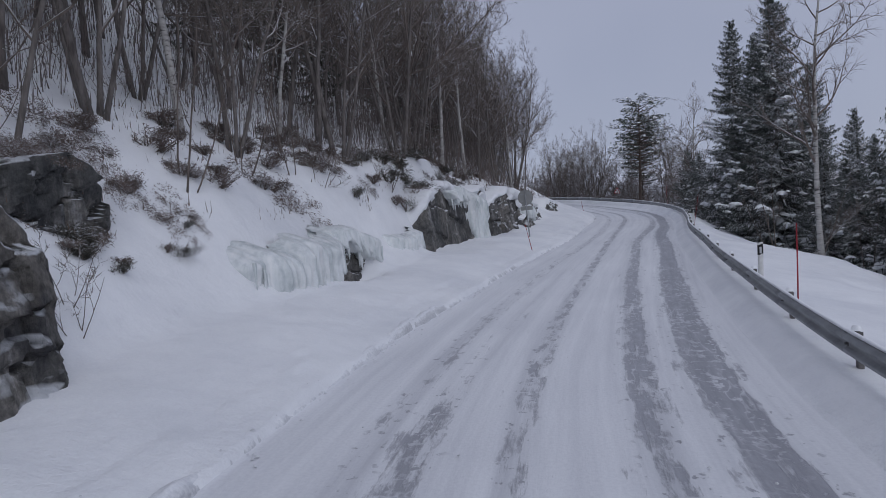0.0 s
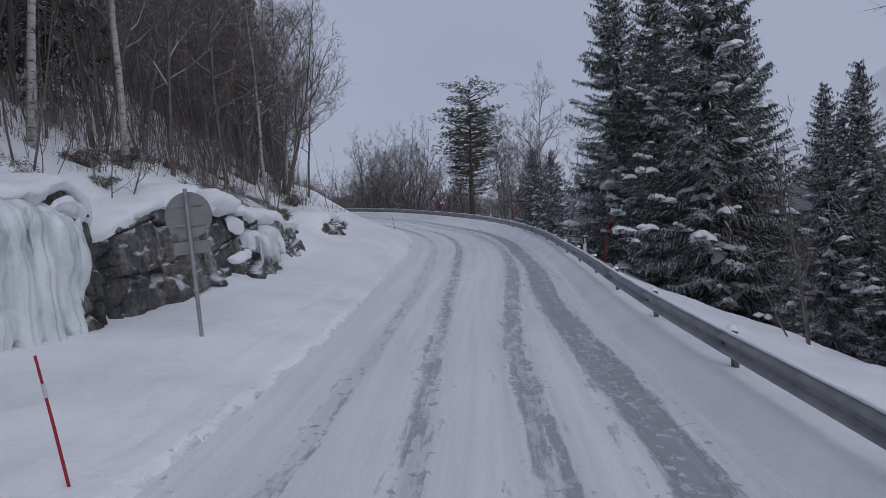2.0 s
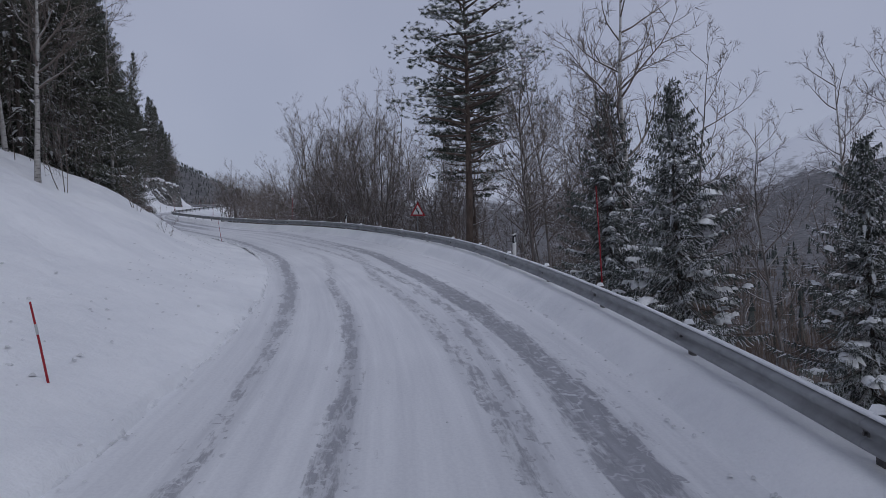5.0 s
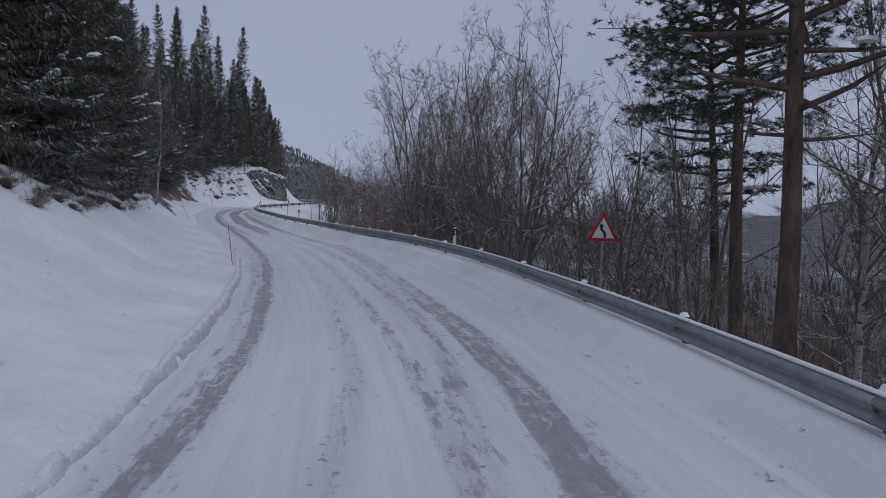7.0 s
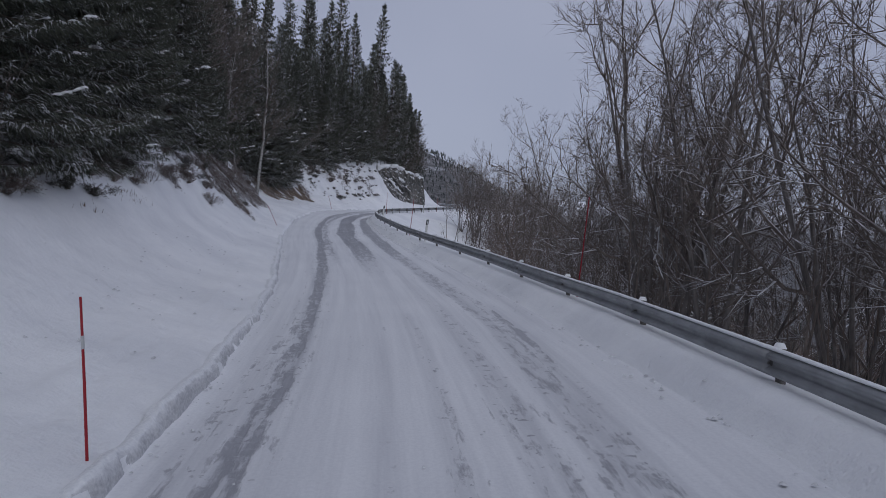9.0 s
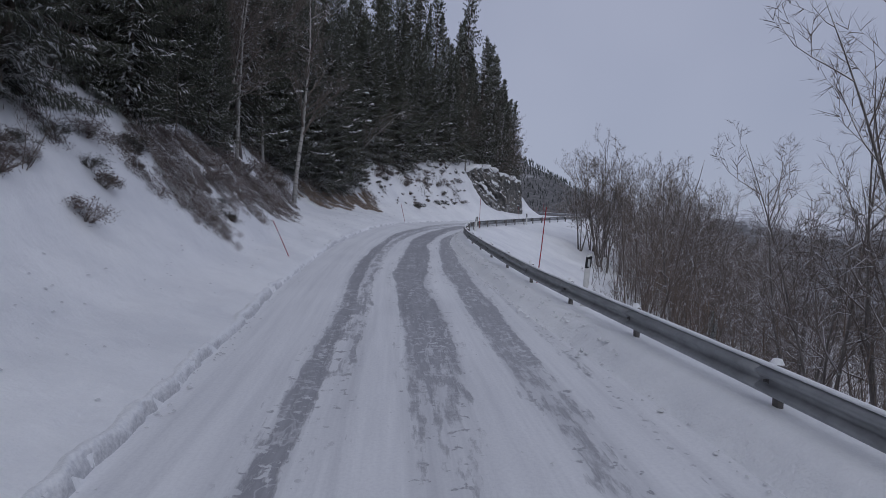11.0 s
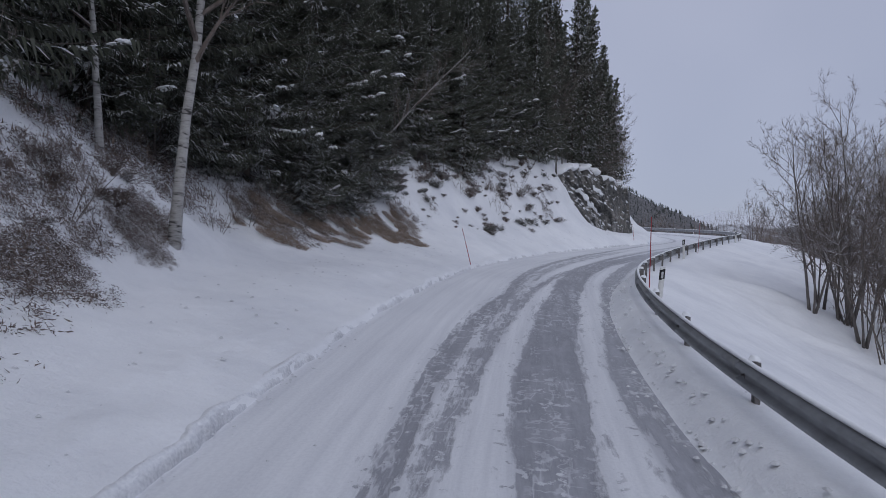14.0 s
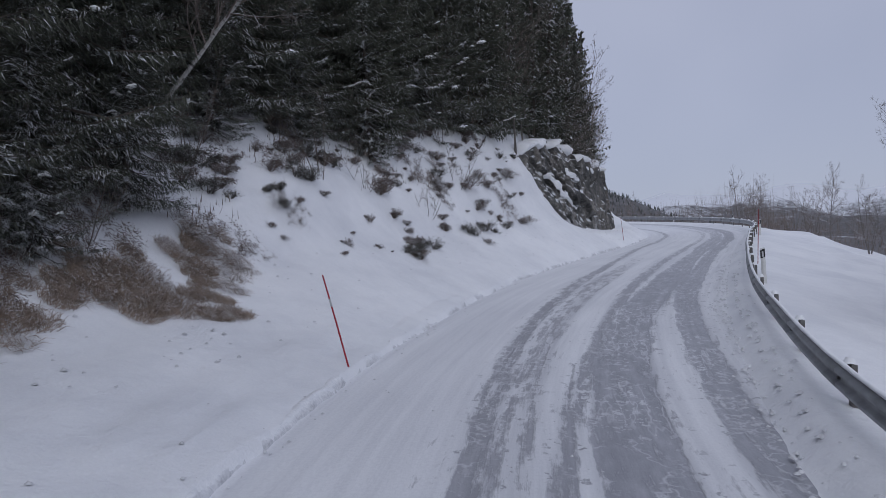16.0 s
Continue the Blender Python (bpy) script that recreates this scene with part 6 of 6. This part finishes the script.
clumps(HEATHER + JUNIPERS, ((175.5, -6.9), (177.3, -6.8), (182.5, -7.2), (176.6, -7.6), (184.0, -6.2), (185.5, -6.8), (187.0, -5.8), (188.5, -6.6), (190.0, -6.0), (191.5, -6.9), (192.5, -6.0), (186.0, -5.4), (194.0, -6.6)), 3, 0.4, 0.45, 0.9)
clumps(HEATHER, ((175.9, -5.6), (176.6, -5.8), (177.4, -6.0), (178.6, -5.3), (174.9, -6.3)), 2, 0.25, 0.2, 0.4)
scatter(HEATHER + JUNIPERS, 26, 174, 196, -9.2, -7.0, 0.4, 0.9, False, 15)
scatter(HEATHER, 34, 174, 200, -8.8, -6.0, 0.25, 0.6, False, 15)
for s, l in mats_at(22, 172, 194, -9.5, -6.4):
    lay(rng.choice(MATS), s, l, rng.uniform(0.5, 1.0), rng.uniform(0, 360))
scatter(HEATHER + JUNIPERS, 16, 96, 132, -10.5, -8.0, 0.6, 1.2, False, 15)
scatter(BUSH, 30, 2, 66, -12, -7.8, 0.7, 1.4, False, 10)
scatter(BUSH, 16, 100, 190, -8.5, -6.2, 0.5, 1.1, False, 10)
for k in range(120):
    s = rng.uniform(163, 173)
    notch = 0.35 * math.sin(s * 1.7) + 0.5 * rng.uniform(-1, 1)
    l = float(along([(158, -8.6), (163, -7.5), (165, -7.2), (168, -6.7), (170.6, -5.7), (173, -5.9), (175, -6.9), (176, -7.4)], s)) + notch * 0.8 - float(along([(163, 1.6), (170, 1.6), (173, 0.7)], s)) * rng.random() ** 1.2
    lay(rng.choice(TUSSOCK), s, l, rng.uniform(0.25, 0.6), rng.uniform(0, 360))
stand(BUSH[1], 86.0, -6.4, 0.55, 30)

for model in MODELS:                      # the patterns themselves are not part of the place
    for o in (*model.children_recursive, model):
        bpy.data.objects.remove(o)

# stump on the valley slope
b = Buf()
b.tube([(0, 0, -0.2), (0, 0, 0.1), (0.02, 0, 0.5)], [0.24, 0.17, 0.15], 9)
stump = tagged(new("tree_stump", b.mesh("tree_stump", STUMP)), "old grey tree stump in the snow below the road", "stump")
stump.matrix_basis = Matrix.Translation(place(143, 11.0))


# ---- clods of ploughed snow ----
def clods(name, label, count, s0, s1, side, spread, seed, low, high):
    r = random.Random(seed)
    b = Buf()
    for _ in range(count):
        s = r.uniform(s0, s1)
        l = side(s) + r.gauss(0, spread)
        z = r.uniform(low, high)
        base = place(s, l, 0.02 if l > float(edge_l(s)) else 0.01, l > float(edge_l(s)) - 0.05 and l < float(rail_l(s)) - 0.5)
        verts = [Vector((x, y, q)) * z * r.uniform(0.6, 1.2) + base for x, y, q in ((1, 0, 0), (0.3, 0.95, 0), (-0.8, 0.6, 0), (-0.8, -0.6, 0), (0.3, -0.95, 0), (0.35, 0.1, 0.6), (-0.3, -0.1, 0.65))]
        b.add([tuple(v) for v in verts], [(0, 1, 5), (1, 2, 6), (1, 6, 5), (2, 3, 6), (3, 4, 6), (4, 0, 5), (4, 5, 6)])
    return tagged(new(name, b.mesh(name, DIRTY_SNOW)), label, "snow clods", kind="stuff")


clods("snow_clods", "crumbled clods of ploughed snow along the road edge", 1500, -2, 215, lambda s: float(edge_l(s)) + 0.10, 0.10, 3, 0.008, 0.032)
clods("snow_clods", "trampled lumps on the snowy bank", 900, 60, 215, lambda s: -4.9, 0.8, 25, 0.012, 0.05)
clods("snow_clods", "small crumbs of snow below the guard rail", 900, 60, 200, lambda s: float(rail_l(s)) - 0.75, 0.16, 5, 0.012, 0.045)
clods("snow_clods", "grey clods of ploughed snow heaped under the guard rail", 700, 128, 186, lambda s: float(rail_l(s)) - 0.55, 0.14, 15, 0.015, 0.06)
clods("snow_clods", "scattered crumbs of snow on the road", 420, 0, 200, lambda s: 0.2, 1.4, 8, 0.008, 0.025)


# ---- far woods ----
def far_woods(name, label, count, region, kind, seed, material):
    r = np.random.RandomState(seed)
    verts, faces = [], []
    x, y = region(r, count)
    z, _ = far_height(x, y)
    _, off = line_distance(x, y)
    for px, py, pz, clear in zip(x, y, z, np.abs(off)):
        if clear < 34:
            continue
        n = len(verts)
        h = r.uniform(6, 13) * (0.6 if region is on_hill else 1)
        if kind == "fir":
            w = h * r.uniform(0.14, 0.2)
            for tier in range(4):
                zb, zt, k = pz + h * (0.08 + 0.22 * tier), pz + h * (0.42 + 0.2 * tier), len(verts)
                rr = w * (1 - 0.22 * tier)
                for j in range(5):
                    a = 1.257 * j + tier + r.rand()
                    verts.append((px + rr * math.cos(a), py + rr * math.sin(a), zb + r.uniform(-0.4, 0.3)))
                verts.append((px, py, min(zt, pz + h)))
                faces += [(k + j, k + (j + 1) % 5, k + 5) for j in range(5)]
        else:
            for j in range(20):
                a, lean = r.rand() * 6.28, r.uniform(0.05, 0.42)
                z0 = pz + h * r.uniform(0, 0.45)
                z1 = z0 + h * r.uniform(0.35, 0.6)
                d = (z1 - z0) * lean
                w = 0.02 + 0.045 * r.rand()
                k = len(verts)
                verts += [(px - w * math.sin(a), py + w * math.cos(a), z0), (px + w * math.sin(a), py - w * math.cos(a), z0), (px + d * math.cos(a), py + d * math.sin(a), z1)]
                faces.append((k, k + 1, k + 2))
    m = bpy.data.meshes.new(name)
    m.from_pydata(verts, [], faces)
    m.materials.append(material)
    return tagged(new(name, m), label, "woods", kind="stuff")


def thicket(label, count, s0, s1, l0, l1, seed, tall=1.0, wood=None):
    """Tangled stems and twigs that fill the wood behind its edge."""
    r = random.Random(seed)
    b = Buf()
    for _ in range(count):
        s, l = r.uniform(s0, s1), r.uniform(l0, l1)
        base, h = place(s, l), r.uniform(3.5, 9.0) * tall
        for j in range(20):
            a, lean, start = r.random() * 6.28, r.uniform(0.02, 0.5), h * r.uniform(-0.02, 0.6)
            d = Vector((math.cos(a) * lean, math.sin(a) * lean, 1)).normalized()
            side = Vector((-math.sin(a), math.cos(a), 0)) * r.uniform(0.005, 0.016)
            p = base + Vector((r.gauss(0, 0.35), r.gauss(0, 0.35), start))
            n = len(b.v)
            b.v += [tuple(p - side), tuple(p + side), tuple(p + d * h * r.uniform(0.25, 0.5))]
            b.f.append((n, n + 1, n + 2))
    return tagged(new("thicket", b.mesh("thicket", wood or FAR_WOOD)), label, "thicket", kind="stuff")


thicket("dense leafless thicket in the wood above the rock cutting", 1250, -12, 66, -30, -10.5, 21, 1.0, HILL_WOOD)
thicket("stray twigs and stalks poking out of the snowy bank", 110, 0, 66, -10.5, -7.2, 27, 0.07)
thicket("stray twigs and stalks on the bank", 130, 100, 192, -10, -6.6, 28, 0.07)
thicket("low brown brush on the bank above the cutting", 420, 0, 62, -15, -9.8, 26, 0.28, HILL_WOOD)
thicket("leafless undergrowth between spruces above the road", 900, 84, 165, -24, -9.6, 22, 1.0, HILL_WOOD)
thicket("leafless undergrowth among the spruces past the bend", 300, 180, 216, -20, -8.6, 23)
thicket("dense brown thicket behind the guard rail", 230, 84, 138, 8.0, 20, 24, 0.5)
thicket("brown woods on the slope below the far bend", 650, 192, 268, 16, 58, 29, 0.9)
thicket("brown thicket around the snowy field", 640, 152, 200, 13.5, 30, 25, 0.7)
thicket("tall brown undergrowth among the alders below the field", 130, 158, 182, 13, 20, 30, 1.0)
thicket("brown brush on the outer side of the far bend", 170, 224, 268, 6.5, 18, 31, 0.6)


def beside(l0, l1, s0, s1):
    def region(r, n):
        s, l = r.uniform(s0, s1, n), l0 + (l1 - l0) * r.rand(n)
        x, y, _, rx, ry = axis(s)
        return x + rx * l, y + ry * l
    return region


def around(turn0, turn1, r0, r1):
    def region(r, n):
        t, q = np.radians(r.uniform(turn0, turn1, n)), np.sqrt(r.uniform(r0**2, r1**2, n))
        return -20 - q * np.sin(t), 40 + q * np.cos(t)
    return region


def on_hill(r, n):
    return -560 + r.normal(0, 190, n), 1140 + r.normal(0, 150, n)


far_woods("valley_woods", "leafless brown woods on the valley slope", 2600, beside(32, 200, 40, 268), "bare", 1, FAR_WOOD)
far_woods("valley_woods", "leafless woods around the bend", 2400, around(-30, 16, 130, 420), "bare", 2, FAR_WOOD)
far_woods("valley_woods", "leafless woods below the road", 2200, around(-75, -20, 70, 420), "bare", 6, FAR_WOOD)
far_woods("hill_woods", "dark spruce woods on the hill past the bend", 4600, on_hill, "fir", 3, FAR_FIR)
far_woods("hill_woods", "spruces scattered through the valley woods", 700, around(-80, 12, 110, 600), "fir", 4, FAR_FIR)
far_woods("hill_woods", "spruce woods higher on the hillside", 900, beside(-130, -44, -40, 232), "fir", 5, FAR_FIR)
